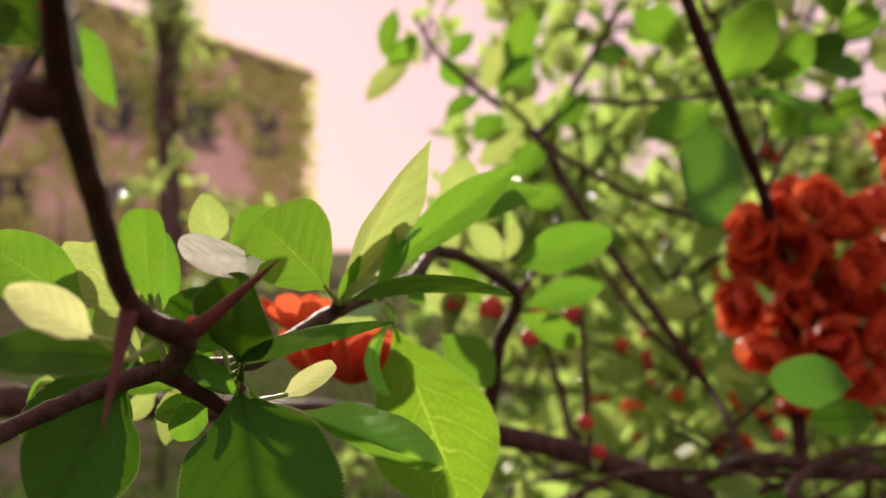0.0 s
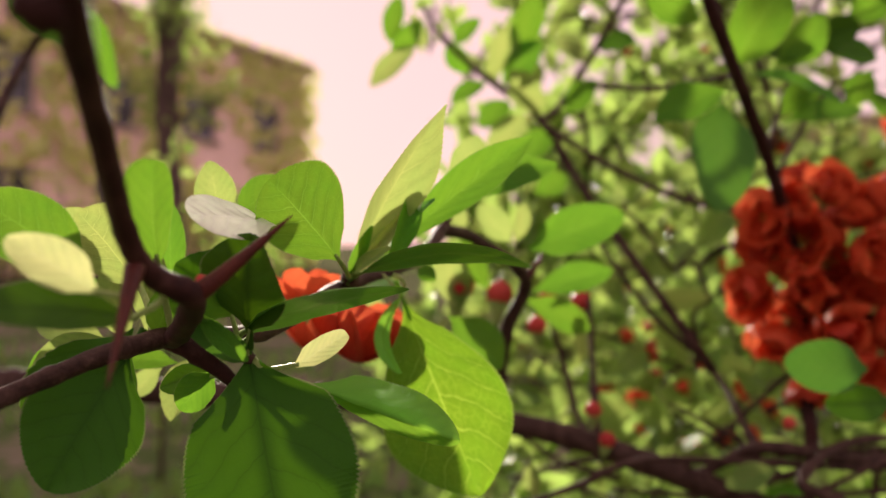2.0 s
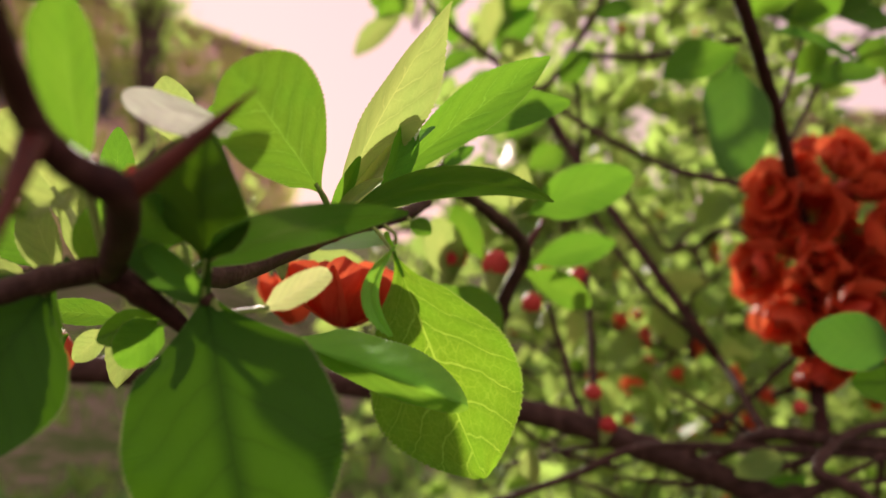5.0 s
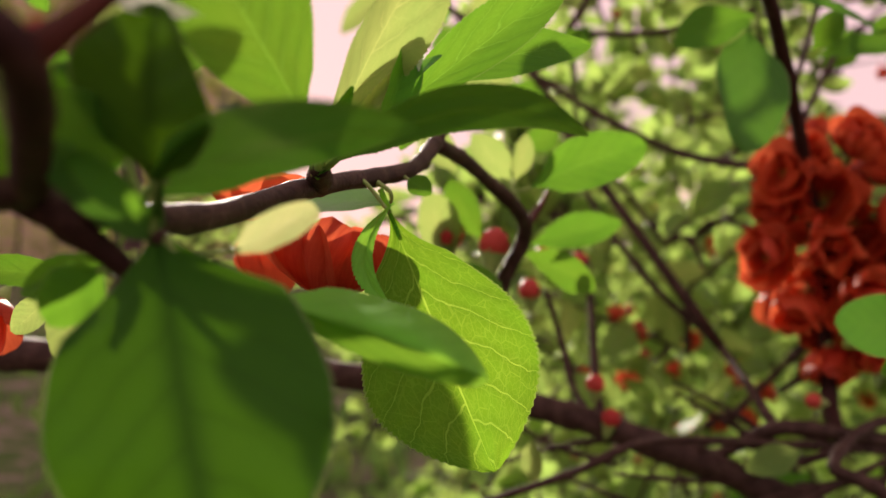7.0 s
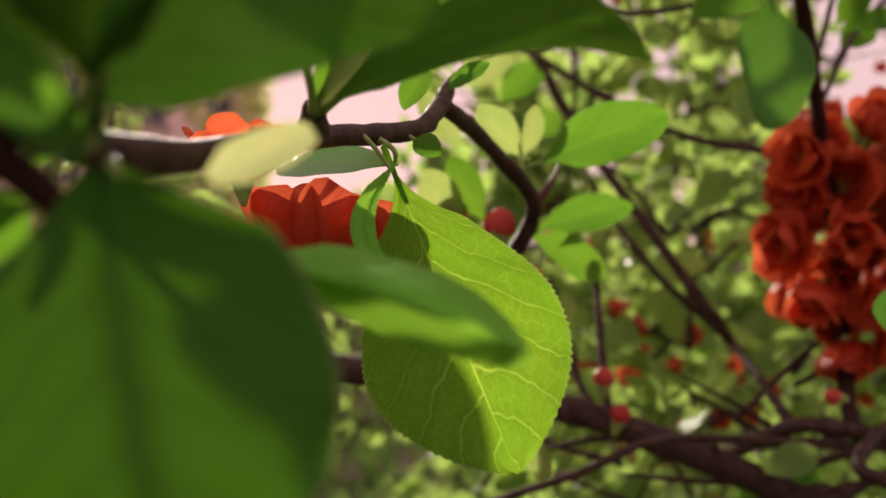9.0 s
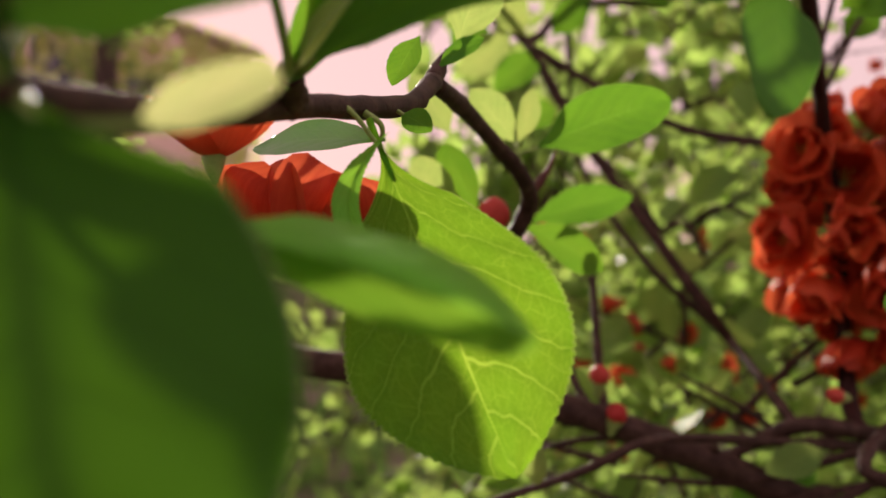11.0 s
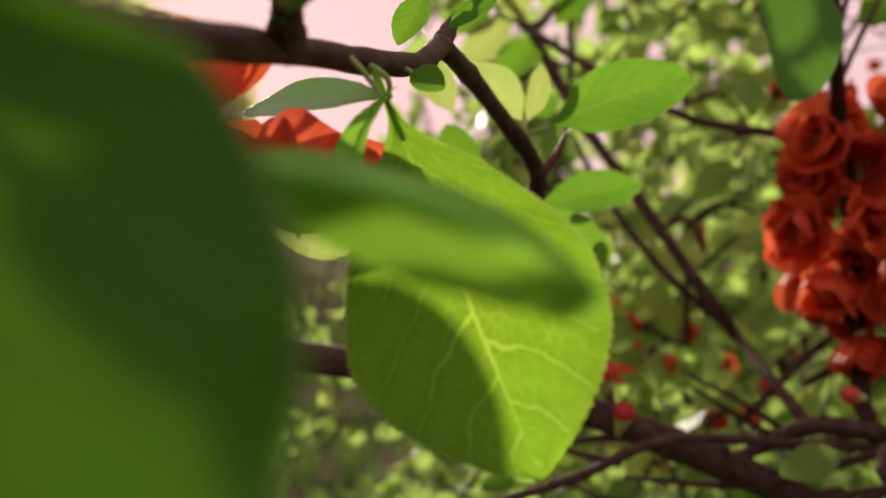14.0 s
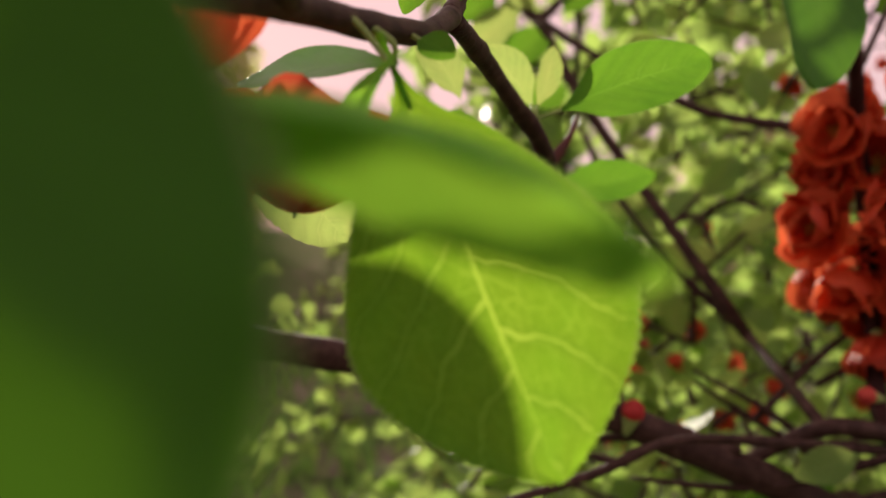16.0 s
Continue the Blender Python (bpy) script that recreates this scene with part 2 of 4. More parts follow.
BRICK = solid_material("pink_plaster_wall", [(0.3, (0.66, 0.46, 0.45)), (0.55, (0.90, 0.66, 0.63)), (0.75, (0.92, 0.78, 0.74))], 0.7, 0.9, 8, 14.0)
STONE = solid_material("cornice_stone", [(0.3, (0.18, 0.12, 0.09)), (0.7, (0.36, 0.27, 0.21))], 2.0, 0.9, 6)
FRAME = solid_material("window_frame_paint", [(0.3, (0.30, 0.26, 0.27)), (0.7, (0.46, 0.42, 0.42))], 6, 0.6, 1)
TRUNK = solid_material("tree_bark", [(0.3, (0.040, 0.026, 0.024)), (0.7, (0.13, 0.085, 0.075))], 8, 0.9, 20)


def glass_material():
    m, n, l = material("window_glass")
    p = n.new("ShaderNodeBsdfPrincipled")
    tc = n.new("ShaderNodeTexCoord")
    l.new(ramp(n, l, noisen(n, l, 1.5, 2, tc.outputs["Object"]), [(0.3, (0.035, 0.035, 0.055)), (0.7, (0.09, 0.085, 0.12))]), p.inputs["Base Color"])
    p.inputs["Roughness"].default_value = 0.08
    p.inputs["Specular IOR Level"].default_value = 0.6
    out = n.new("ShaderNodeOutputMaterial")
    l.new(p.outputs[0], out.inputs["Surface"])
    return m


GLASS = glass_material()

# ---- building blocks ----
WORLD_OF = {}


def place(ob, m, parent=None):
    """Stands ob at the world pose m, under parent."""
    if parent is not None:
        ob.parent = parent
        ob.matrix_parent_inverse = WORLD_OF[parent].inverted()
    ob.matrix_basis = m
    WORLD_OF[ob] = m.copy()
    return ob


def thing(name, base, label, category, group="", kind=""):
    ob = new(name)
    ob.empty_display_size = 0.05
    place(ob, Matrix.Translation(base))
    return tagged(ob, label, category, group, kind)


def mesh_of(name, verts, faces, mat, uvs=None, smooth=True):
    me = bpy.data.meshes.new(name)
    me.from_pydata([tuple(v) for v in verts], [], faces)
    me.materials.append(mat)
    if smooth:
        me.polygons.foreach_set("use_smooth", [True] * len(me.polygons))
    if uvs is not None:
        layer = me.uv_layers.new(name="UVMap")
        idx = np.empty(len(me.loops), dtype=np.int32)
        me.loops.foreach_get("vertex_index", idx)
        layer.data.foreach_set("uv", np.asarray(uvs, dtype=np.float32)[idx].ravel())
    me.update()
    return me


def part(name, me, parent, m=None, label=""):
    ob = new(name, me)
    place(ob, m if m is not None else Matrix.Identity(4), parent)
    return tagged(ob, label) if label else ob


def bm_mesh(name, bm, mat, smooth=False):
    me = bpy.data.meshes.new(name)
    bm.to_mesh(me)
    bm.free()
    me.materials.append(mat)
    if smooth:
        me.polygons.foreach_set("use_smooth", [True] * len(me.polygons))
    return me


def blade(length, width, bend=0.06, fold=0.15, peak=0.55, point=0.8, nu=30, nv=8, teeth=0.036, wave=0.024, twist=0.0, stalk=0.0, seed=0.0):
    """A leaf blade along +y with its upper face to +z: obovate outline, toothed margin, bowed midrib, folded halves and puckers between the ribs."""
    p = math.log(0.5) / math.log(peak)
    verts, uvs, faces = [], [], []
    for i in range(nu + 1):
        u = i / nu
        h = max(0.0, math.sin(math.pi * u ** p)) ** point * width / 2
        h *= min(1.0, 0.25 + 3.2 * u) if u < 0.25 else 1.0
        z0 = bend * length * 4 * u * (1 - u)
        tw = twist * u
        for j in range(nv + 1):
            v = 2 * j / nv - 1
            edge = abs(v) ** 3
            side = 17.3 if v > 0 else 3.1
            saw = ((i + (1 if v > 0 else 0)) % 3) / 2 - 0.5
            tooth = 1.3 * saw * (0.45 + 1.1 * abs(noise.noise(Vector((i // 3 * 0.77 + seed, side, 0.4))) + 0.25))
            hh = h * (1 + edge * teeth * tooth + 0.05 * edge * noise.noise(Vector((u * 3.5 + seed * 3, side, 2.0)))) + 0.0003
            x = v * hh
            z = z0 + fold * hh * abs(v) ** 1.3
            z += wave * width * (math.sin(9 * u + 2.1 * v + seed) + 1.6 * noise.noise(Vector((u * 5 + seed, side, v)))) * edge
            z += 0.020 * width * noise.noise(Vector((u * 4.5, v * 1.7, seed * 1.9))) * min(1.0, abs(v) * 3)
            z += 0.006 * width * math.cos(math.tau * (7 * u - 1.6 * abs(v) + 0.3 * math.sin(5 * u + seed))) * (1 - edge) * abs(v)
            verts.append((x * math.cos(tw) - (z - z0) * math.sin(tw), u * length + 0.10 * teeth * length * tooth * edge, z0 + x * math.sin(tw) + (z - z0) * math.cos(tw)))
            uvs.append((v * 0.5 + 0.5, u))
    for i in range(nu):
        for j in range(nv):
            a = i * (nv + 1) + j
            faces.append((a, a + 1, a + nv + 2, a + nv + 1))
    if stalk > 0:
        k = len(verts)
        for i in range(5):
            y = -stalk + (stalk + 0.12 * length) * i / 4
            zz = bend * length * 4 * max(0, y / length) * (1 - max(0, y / length)) - 0.0004
            r = 0.0008 - 0.00008 * i
            for j in range(5):
                a = math.tau * j / 5
                verts.append((r * math.cos(a), y, zz + r * math.sin(a)))
                uvs.append((0.5, 0.01))
        for i in range(4):
            for j in range(5):
                faces.append((k + i * 5 + j, k + i * 5 + (j + 1) % 5, k + i * 5 + 5 + (j + 1) % 5, k + i * 5 + 5 + j))
    return verts, faces, uvs


def aim(base, tip, roll):
    """The pose of a leaf from base to tip. roll 0: the upper face turns to -y; the roll turns it about the midrib."""
    base, tip = Vector(base), Vector(tip)
    y = (tip - base).normalized()
    z = Vector((0, -1, 0))
    z = (z - y * z.dot(y))
    if z.length < 0.05:
        z = Vector((0, 0, 1)) - y * y.z
    z.normalize()
    z = Matrix.Rotation(radians(roll), 3, y) @ z
    x = y.cross(z)
    m = Matrix((x, y, z)).transposed().to_4x4()
    m.translation = base
    return m


def leaf(parent, base, tip, width, roll=0, mat=None, label="", seed=0.0, **shape):
    length = (Vector(tip) - Vector(base)).length
    if shape.get("nu", 0) >= 60:
        shape["nu"] = int(shape["nu"] * 1.45)
    v, f, uv = blade(length, width, seed=seed, **shape)
    me = mesh_of("leaf", v, f, mat or LEAF, uv)
    ob = part("leaf", me, parent, aim(base, tip, roll), label)
    STALKLESS.append((ob, Vector(base), (Vector(tip) - Vector(base)).normalized()))
    return ob


def folded_leaf(parent, rib, near, far, mat, label="", seed=0.0, peak=0.5, point=0.75, curl=0.12, teeth=0.05, nu=150, nv=7, stalk_to=None):
    """A leaf folded along its midrib: rib is the base, a middle point and the tip of the midrib, near and far are the two halves' widest reach from it."""
    a, m, b = (Vector(q) for q in rib)
    c = 2 * m - 0.5 * (a + b)
    near, far = Vector(near), Vector(far)
    over = (b - a).cross(far - near).normalized()
    p = math.log(0.5) / math.log(peak)
    verts, uvs, faces = [], [], []
    for i in range(nu + 1):
        u = i / nu
        mid = a * (1 - u) ** 2 + c * 2 * u * (1 - u) + b * u * u
        h = max(0.0, math.sin(math.pi * u ** p)) ** point * (min(1.0, 0.2 + 4.0 * u) if u < 0.2 else 1.0)
        along = (b - a).normalized()
        for j in range(-nv, nv + 1):
            v = abs(j) / nv
            reach = near if j < 0 else far
            edge = v ** 4
            saw = ((i + (2 if j < 0 else 0)) % 4) / 3 - 0.5
            k = h * (1 + edge * teeth * saw * (0.6 + 0.8 * abs(noise.noise(Vector((i // 4 * 0.7 + seed, j / nv, 0.3)))))
                     + 0.05 * edge * noise.noise(Vector((u * 4 + seed, 5.0 if j < 0 else 9.0, 1))))
            q = mid + reach * v * k
            q += over * reach.length * h * (curl * v * (1 - v) * 2 + 0.03 * noise.noise(Vector((u * 6 + seed, v * 2, reach.x * 90)))
                                            + 0.010 * math.cos(math.tau * (7 * u - 1.4 * v)) * v * (1 - edge))
            verts.append(q + along * 0.004 * edge * teeth * saw)
            uvs.append((0.5 + 0.5 * j / nv, u))
    n = 2 * nv + 1
    for i in range(nu):
        for j in range(n - 1):
            k = i * n + j
            faces.append((k, k + 1, k + n + 1, k + n))
    ob = part("leaf", mesh_of("leaf", verts, faces, mat, uvs), parent, None, label)
    if stalk_to is not None:
        e = Vector(stalk_to)
        way = (c - a).normalized()
        v, f = tube([r4(e, 0.0009), r4((e + a) / 2 - way * 0.002, 0.0007), r4(a, 0.0007), r4(a + way * 0.006, 0.0004)], steps=5, sides=7, knobs=0.04)
        part("stalk", mesh_of("stalk", v, f, STALK), ob)
    return ob


def spline(points, steps):
    """Catmull-Rom through (x, y, z, radius) points."""
    p = [Vector(q) for q in points]
    p = [p[0] * 2 - p[1]] + p + [p[-1] * 2 - p[-2]]
    out = []
    for i in range(1, len(p) - 2):
        for s in range(steps):
            t = s / steps
            out.append(0.5 * (2 * p[i] + (p[i + 1] - p[i - 1]) * t + (2 * p[i - 1] - 5 * p[i] + 4 * p[i + 1] - p[i + 2]) * t * t
                              + (3 * p[i] - p[i - 1] - 3 * p[i + 1] + p[i + 2]) * t ** 3))
    out.append(p[-2])
    return out


def tube(points, steps=6, sides=10, knobs=0.12, seed=0, cap=True):
    """Vertices and faces of a branch through (x, y, z, radius) points, lumpy, with a swelling now and then."""
    c = spline(points, steps)
    verts, faces = [], []
    ref = Vector((0.31, 0.2, 0.93)).normalized()
    for i, q in enumerate(c):
        d = (Vector(c[min(i + 1, len(c) - 1)][:3]) - Vector(c[max(i - 1, 0)][:3])).normalized()
        a = d.cross(ref).normalized()
        b = d.cross(a)
        r0 = max(q[3], 0.00015)
        for j in range(sides):
            t = math.tau * j / sides
            w = Vector((i * 0.55 + seed * 7.3, math.cos(t) * 1.2, math.sin(t) * 1.2))
            r = r0 * (1 + knobs * noise.noise(w) * 1.6 + (knobs * 1.2 if (i + seed) % 7 == 0 else 0))
            verts.append(Vector(q[:3]) + (a * math.cos(t) + b * math.sin(t)) * r)
    for i in range(len(c) - 1):
        for j in range(sides):
            faces.append((i * sides + j, i * sides + (j + 1) % sides, (i + 1) * sides + (j + 1) % sides, (i + 1) * sides + j))
    if cap:
        faces.append(tuple(reversed(range(sides))))
        faces.append(tuple((len(c) - 1) * sides + j for j in range(sides)))
    return verts, faces


NODES = []      # places on the wood, from which stalks spring
STALKLESS = []  # leaves that still want a stalk


def r4(p, r):
    return (*p, r)


def branch(parent, points, name="branch", mat=None, label="", **kw):
    v, f = tube(points, **kw)
    NODES.extend(Vector(q[:3]) for q in spline(points, 6))
    return part(name, mesh_of(name, v, f, mat or BARK), parent, None, label)


def petal_mesh(radius, cup, seed):
    """A rounded petal from its claw at the origin, along +y, cupped towards +z, with a wavy rim."""
    nu, nv = 9, 8
    verts, uvs, faces = [], [], []
    for i in range(nu + 1):
        u = i / nu
        h = radius * 0.62 * math.sin(math.pi * min(1.0, 0.05 + 0.95 * u ** 1.15) * 0.90) ** 0.55
        th = u * cup
        for j in range(nv + 1):
            v = 2 * j / nv - 1
            y = radius * (math.sin(th) / cup if cup > 0.01 else u) * (1 - 0.10 * v * v * u)
            z = radius * ((1 - math.cos(th)) / cup if cup > 0.01 else 0)
            x = v * h
            z += 0.55 * h * v * v + radius * 0.035 * math.sin(4 * v + seed) * u * u + radius * 0.03 * math.sin(7 * u + 3 * v + seed * 2) * u
            verts.append((x, y, z))
            uvs.append((v * 0.5 + 0.5, u))
    for i in range(nu):
        for j in range(nv):
            a = i * (nv + 1) + j
            faces.append((a, a + 1, a + nv + 2, a + nv + 1))
    return mesh_of("petal", verts, faces, PETAL, uvs)


PETALS = [[petal_mesh(0.023, cup, s * 1.7 + 0.4) for s in range(3)] for cup in (0.5, 0.8, 1.1)]


def lathe(profile, sides=10):
    verts, faces = [], []
    for r, z in profile:
        for j in range(sides):
            t = math.tau * j / sides
            verts.append((r * math.cos(t), r * math.sin(t), z))
    for i in range(len(profile) - 1):
        for j in range(sides):
            faces.append((i * sides + j, i * sides + (j + 1) % sides, (i + 1) * sides + (j + 1) % sides, (i + 1) * sides + j))
    faces.append(tuple(reversed(range(sides))))
    return verts, faces


CALYX = mesh_of("flower", *lathe([(0.0006, -0.0075), (0.0013, -0.006), (0.0026, -0.003), (0.0036, 0.0005), (0.0024, 0.0016), (0.0, 0.002)]), STALK)


def stamen_mesh():
    verts, faces = [], []
    for k in range(18):
        a, b = random.random() * math.tau, random.uniform(0.05, 0.5)
        d = Vector((math.cos(a) * math.sin(b), math.sin(a) * math.sin(b), math.cos(b)))
        tip = d * random.uniform(0.007, 0.011)
        for q, r in ((Vector((0, 0, 0)), 0.0002), (tip * 0.9, 0.0002), (tip, 0.0006), (tip * 1.08, 0.0004)):
            verts += [q + Vector((r, 0, 0)), q + Vector((-r * 0.5, r * 0.86, 0)), q + Vector((-r * 0.5, -r * 0.86, 0))]
        s = len(verts) - 12
        for i in range(3):
            for j in range(3):
                faces.append((s + i * 3 + j, s + i * 3 + (j + 1) % 3, s + i * 3 + 3 + (j + 1) % 3, s + i * 3 + 3 + j))
    return mesh_of("stamen_tuft", verts, faces, STAMEN)


STAMENS = stamen_mesh()


def turn_to(at, axis, spin=0.0, scale=1.0):
    q = Vector(axis).normalized().to_track_quat("Z", "Y").to_matrix().to_4x4()
    return Matrix.Translation(at) @ q @ Matrix.Rotation(spin, 4, "Z") @ Matrix.Scale(scale, 4)


def flower(parent, at, axis, size=1.0, openness=1, seed=0, double=False, cup=1.0, loose=1.0, broad=1.0):
    """A quince blossom: calyx, five or ten cupped petals and stamens. openness 0 wide, 2 closed cup; loose spreads the petals unevenly, broad widens them."""
    rng = random.Random(seed)
    m = turn_to(at, axis, rng.random() * 6, size)
    fl = part("flower", CALYX, parent, m @ Matrix.Scale(cup, 4))
    lift = (0.22, 0.40, 0.52)[openness]
    for ring in range(2 if double else 1):
        for k in range(5):
            a = math.tau * (k + 0.5 * ring) / 5 + loose * rng.uniform(-0.35, 0.35)
            pm = m @ Matrix.Rotation(a, 4, "Z") @ Matrix.Rotation(lift + 0.3 * ring + loose * rng.uniform(-0.28, 0.28), 4, "X") @ Matrix.Rotation(loose * rng.uniform(-0.3, 0.3), 4, "Y") @ Matrix.Scale((1 + loose * rng.uniform(-0.15, 0.15)) * (0.85 if ring else 1), 4) @ Matrix.Diagonal((broad, 1, 1, 1))
            part("petal", PETALS[openness][rng.randrange(3)], fl, pm)
    part("stamen_tuft", STAMENS, fl, m)
    return fl


def bud_mesh():
    verts, faces = [], []
    prof = [(0.0, 0.0), (0.55, 0.08), (0.92, 0.32), (1.0, 0.58), (0.84, 0.86), (0.5, 1.06), (0.16, 1.16), (0.0, 1.18)]
    sides = 15
    for r, z in prof:
        for j in range(sides):
            t = math.tau * j / sides
            rr = r * (1 + 0.07 * ((j % 5) / 4 - 0.5)) * 0.0072
            tt = t + z * 0.7
            verts.append((rr * math.cos(tt), rr * math.sin(tt), z * 0.0125))
    for i in range(len(prof) - 1):
        for j in range(sides):
            faces.append((i * sides + j, i * sides + (j + 1) % sides, (i + 1) * sides + (j + 1) % sides, (i + 1) * sides + j))
    uvs = [(math.atan2(v[1], v[0]) / math.tau + 0.5, v[2] / 0.015) for v in verts]
    return mesh_of("bud", verts, faces, BUD, uvs)


BUD_MESH = bud_mesh()
BUD_CUP = mesh_of("calyx", *lathe([(0.0006, -0.010), (0.0026, -0.007), (0.0044, -0.001), (0.0060, 0.003), (0.0066, 0.005), (0.0056, 0.0052)]), STALK)


def bud(parent, at, axis, size=1.0, spin=0.0):
    m = turn_to(at, axis, spin, size)
    b = part("bud", BUD_MESH, parent, m)
    part("calyx", BUD_CUP, b, m)
    return b


# ---- ground and distance ----
def ground_sheet():
    n = 90
    verts, faces = [], []
    for i in range(n + 1):
        for j in range(n + 1):
            a, b = 2 * i / n - 1, 2 * j / n - 1
            x, y = 300 * a * abs(a) ** 2.2, 300 * b * abs(b) ** 2.2
            z = 0.05 * noise.noise(Vector((x * 0.8, y * 0.8, 0))) + 0.02 * noise.noise(Vector((x * 3, y * 3, 4)))
            verts.append((x, y, z - 0.03))
    for i in range(n):
        for j in range(n):
            k = i * (n + 1) + j
            faces.append((k, k + n + 1, k + n + 2, k + 1))
    return tagged(new("ground", mesh_of("ground", verts, faces, GROUND)), "patchy bare soil and short grass under the bushes", "ground", kind="structure")


ground = ground_sheet()


def scatter_leaves(name, parent, spots, mat, label="", nu=5, nv=4):
    """Many leaves joined in one mesh. spots: base, tip, width, roll."""
    verts, faces, uvs = [], [], []
    for base, tip, width, roll, bend in spots:
        length = (tip - base).length
        v, f, uv = blade(length, width, bend=bend, fold=0.2, nu=nu, nv=nv, teeth=0.0, wave=0.03, seed=base.x * 40)
        m = aim(base, tip, roll)
        k = len(verts)
        verts += [m @ Vector(q) for q in v]
        faces += [tuple(i + k for i in q) for q in f]
        uvs += uv
    me = mesh_of(name, verts, faces, mat, uvs)
    ob = new(name, me)
    if parent is not None:
        place(ob, Matrix.Identity(4), parent)
    return tagged(ob, label, kind="stuff")


# ---- far things ----
def box(bm, lo, hi):
    r = bmesh.ops.create_cube(bm, size=1)
    for v in r["verts"]:
        v.co = Vector([lo[i] + (v.co[i] + 0.5) * (hi[i] - lo[i]) for i in range(3)])
    return r["verts"]


def house(base, heading, length, depth, height, label, windows, ivy_share, seed):
    """A long two-storey house: local x runs along the front, which faces local -y."""
    rng = random.Random(seed)
    h = thing("house", base, label, "building")
    m = Matrix.Translation(base) @ Matrix.Rotation(heading, 4, "Z")
    bm = bmesh.new()
    edges = sorted({0.0, length, *[w[0] for w in windows], *[w[0] + w[2] for w in windows]})
    for a, b in zip(edges, edges[1:]):
        holes = sorted((w[1], w[1] + w[3]) for w in windows if w[0] <= a + 1e-6 and w[0] + w[2] >= b - 1e-6)
        z = 0.0
        for lo, hi in holes + [(height, height)]:
            if lo > z:
                box(bm, (a, 0, z), (b, 0.4, lo))
            z = hi
    box(bm, (0, depth - 0.4, 0), (length, depth, height))
    box(bm, (0, 0.4, 0), (0.4, depth - 0.4, height))
    box(bm, (length - 0.4, 0.4, 0), (length, depth - 0.4, height))
    part("wall", bm_mesh("wall", bm, BRICK), h, m)
    bm = bmesh.new()
    box(bm, (-0.25, -0.25, height), (length + 0.25, depth + 0.25, height + 0.22))
    box(bm, (-0.12, -0.12, height + 0.22), (length + 0.12, depth + 0.12, height + 0.34))
    bmesh.ops.bevel(bm, geom=bm.edges[:], offset=0.03, segments=1, affect="EDGES")
    part("roof", bm_mesh("roof", bm, STONE), h, m, "weathered flat roof edge")
    for x, z, w, t in windows:
        bm = bmesh.new()
        for lo, hi in (((x, 0.12, z), (x + 0.09, 0.2, z + t)), ((x + w - 0.09, 0.12, z), (x + w, 0.2, z + t)), ((x + 0.09, 0.12, z), (x + w - 0.09, 0.2, z + 0.09)),
                       ((x + 0.09, 0.12, z + t - 0.09), (x + w - 0.09, 0.2, z + t)), ((x + w / 2 - 0.04, 0.12, z + 0.09), (x + w / 2 + 0.04, 0.2, z + t - 0.09))):
            box(bm, lo, hi)
        win = part("window", bm_mesh("window", bm, FRAME), h, m)
        bm = bmesh.new()
        box(bm, (x + 0.05, 0.15, z + 0.05), (x + w - 0.05, 0.17, z + t - 0.05))
        part("pane", bm_mesh("pane", bm, GLASS), win, m)
        bm = bmesh.new()
        box(bm, (x - 0.08, -0.12, z - 0.1), (x + w + 0.08, 0.12, z - 0.002))
        part("sill", bm_mesh("sill", bm, STONE), win, m)
    spots = []
    while len(spots) < ivy_share:
        x, z = rng.uniform(0, length + 0.35), rng.uniform(0, height + 0.45)
        d = noise.noise(Vector((x * 0.45 + seed, z * 0.45, 3)))
        grow = d + 0.85 * (z / height) ** 2 - 0.12 + (0.7 if x > length - 1.3 or x < 0.4 else 0)
        if grow < rng.uniform(-0.05, 0.25):
            continue
        if any(a < x < a + w and b < z < b + t * 0.8 for a, b, w, t in windows) and rng.random() < 0.75:
            continue
        p = m @ Vector((x, -rng.uniform(0.03, 0.22), z))
        d = m.to_3x3() @ Vector((rng.uniform(-0.7, 0.7), -rng.uniform(0.2, 0.8), -1)).normalized()
        s = rng.uniform(0.20, 0.40)
        spots.append((p, p + d * s, s * 0.9, rng.uniform(-50, 50), 0.05))
    iv = scatter_leaves("ivy", h, spots, IVY, "green ivy climbing the wall", nu=3, nv=2)
    return h


house((-14.0, 11.0, 0.0), math.atan2(8.6, 4.1), 21.0, 8.0, 6.9, "two-storey pink plastered house overgrown with ivy",
      [(x, z, 1.5, 1.7) for x in (2.0, 5.2, 8.4, 11.6, 14.8, 18.0) for z in (0.9, 3.9)], 2300, 5)
house((9.5, 26.0, 0.0), -0.15, 12.0, 7.0, 4.5, "distant pale pink house seen between leaves",
      [(x, z, 1.4, 1.4) for x in (1.2, 4.0, 6.8, 9.4) for z in (0.8, 2.7)], 700, 8)


def tree(base, height, radius, label, crown_at, crown_r, leaves, seed, topped=False):
    rng = random.Random(seed)
    t = thing("tree", base, label, "tree", "far trees")
    b = Vector(base)
    pts = [r4(b + Vector((0, 0, -0.1)), radius * 1.25), r4(b + Vector((0.03, 0, height * 0.35)), radius), r4(b + Vector((-0.05, 0.05, height * 0.7)), radius * 0.85),
           r4(b + Vector((0.02, 0, height)), radius * (1.0 if topped else 0.35))]
    branch(t, pts, "trunk", TRUNK, sides=12, knobs=0.2, seed=seed)
    spots = []
    for k in range(14):
        a, e = rng.random() * math.tau, rng.uniform(0.2, 1.3)
        s = b + Vector((0, 0, height * rng.uniform(0.55, 1.0)))
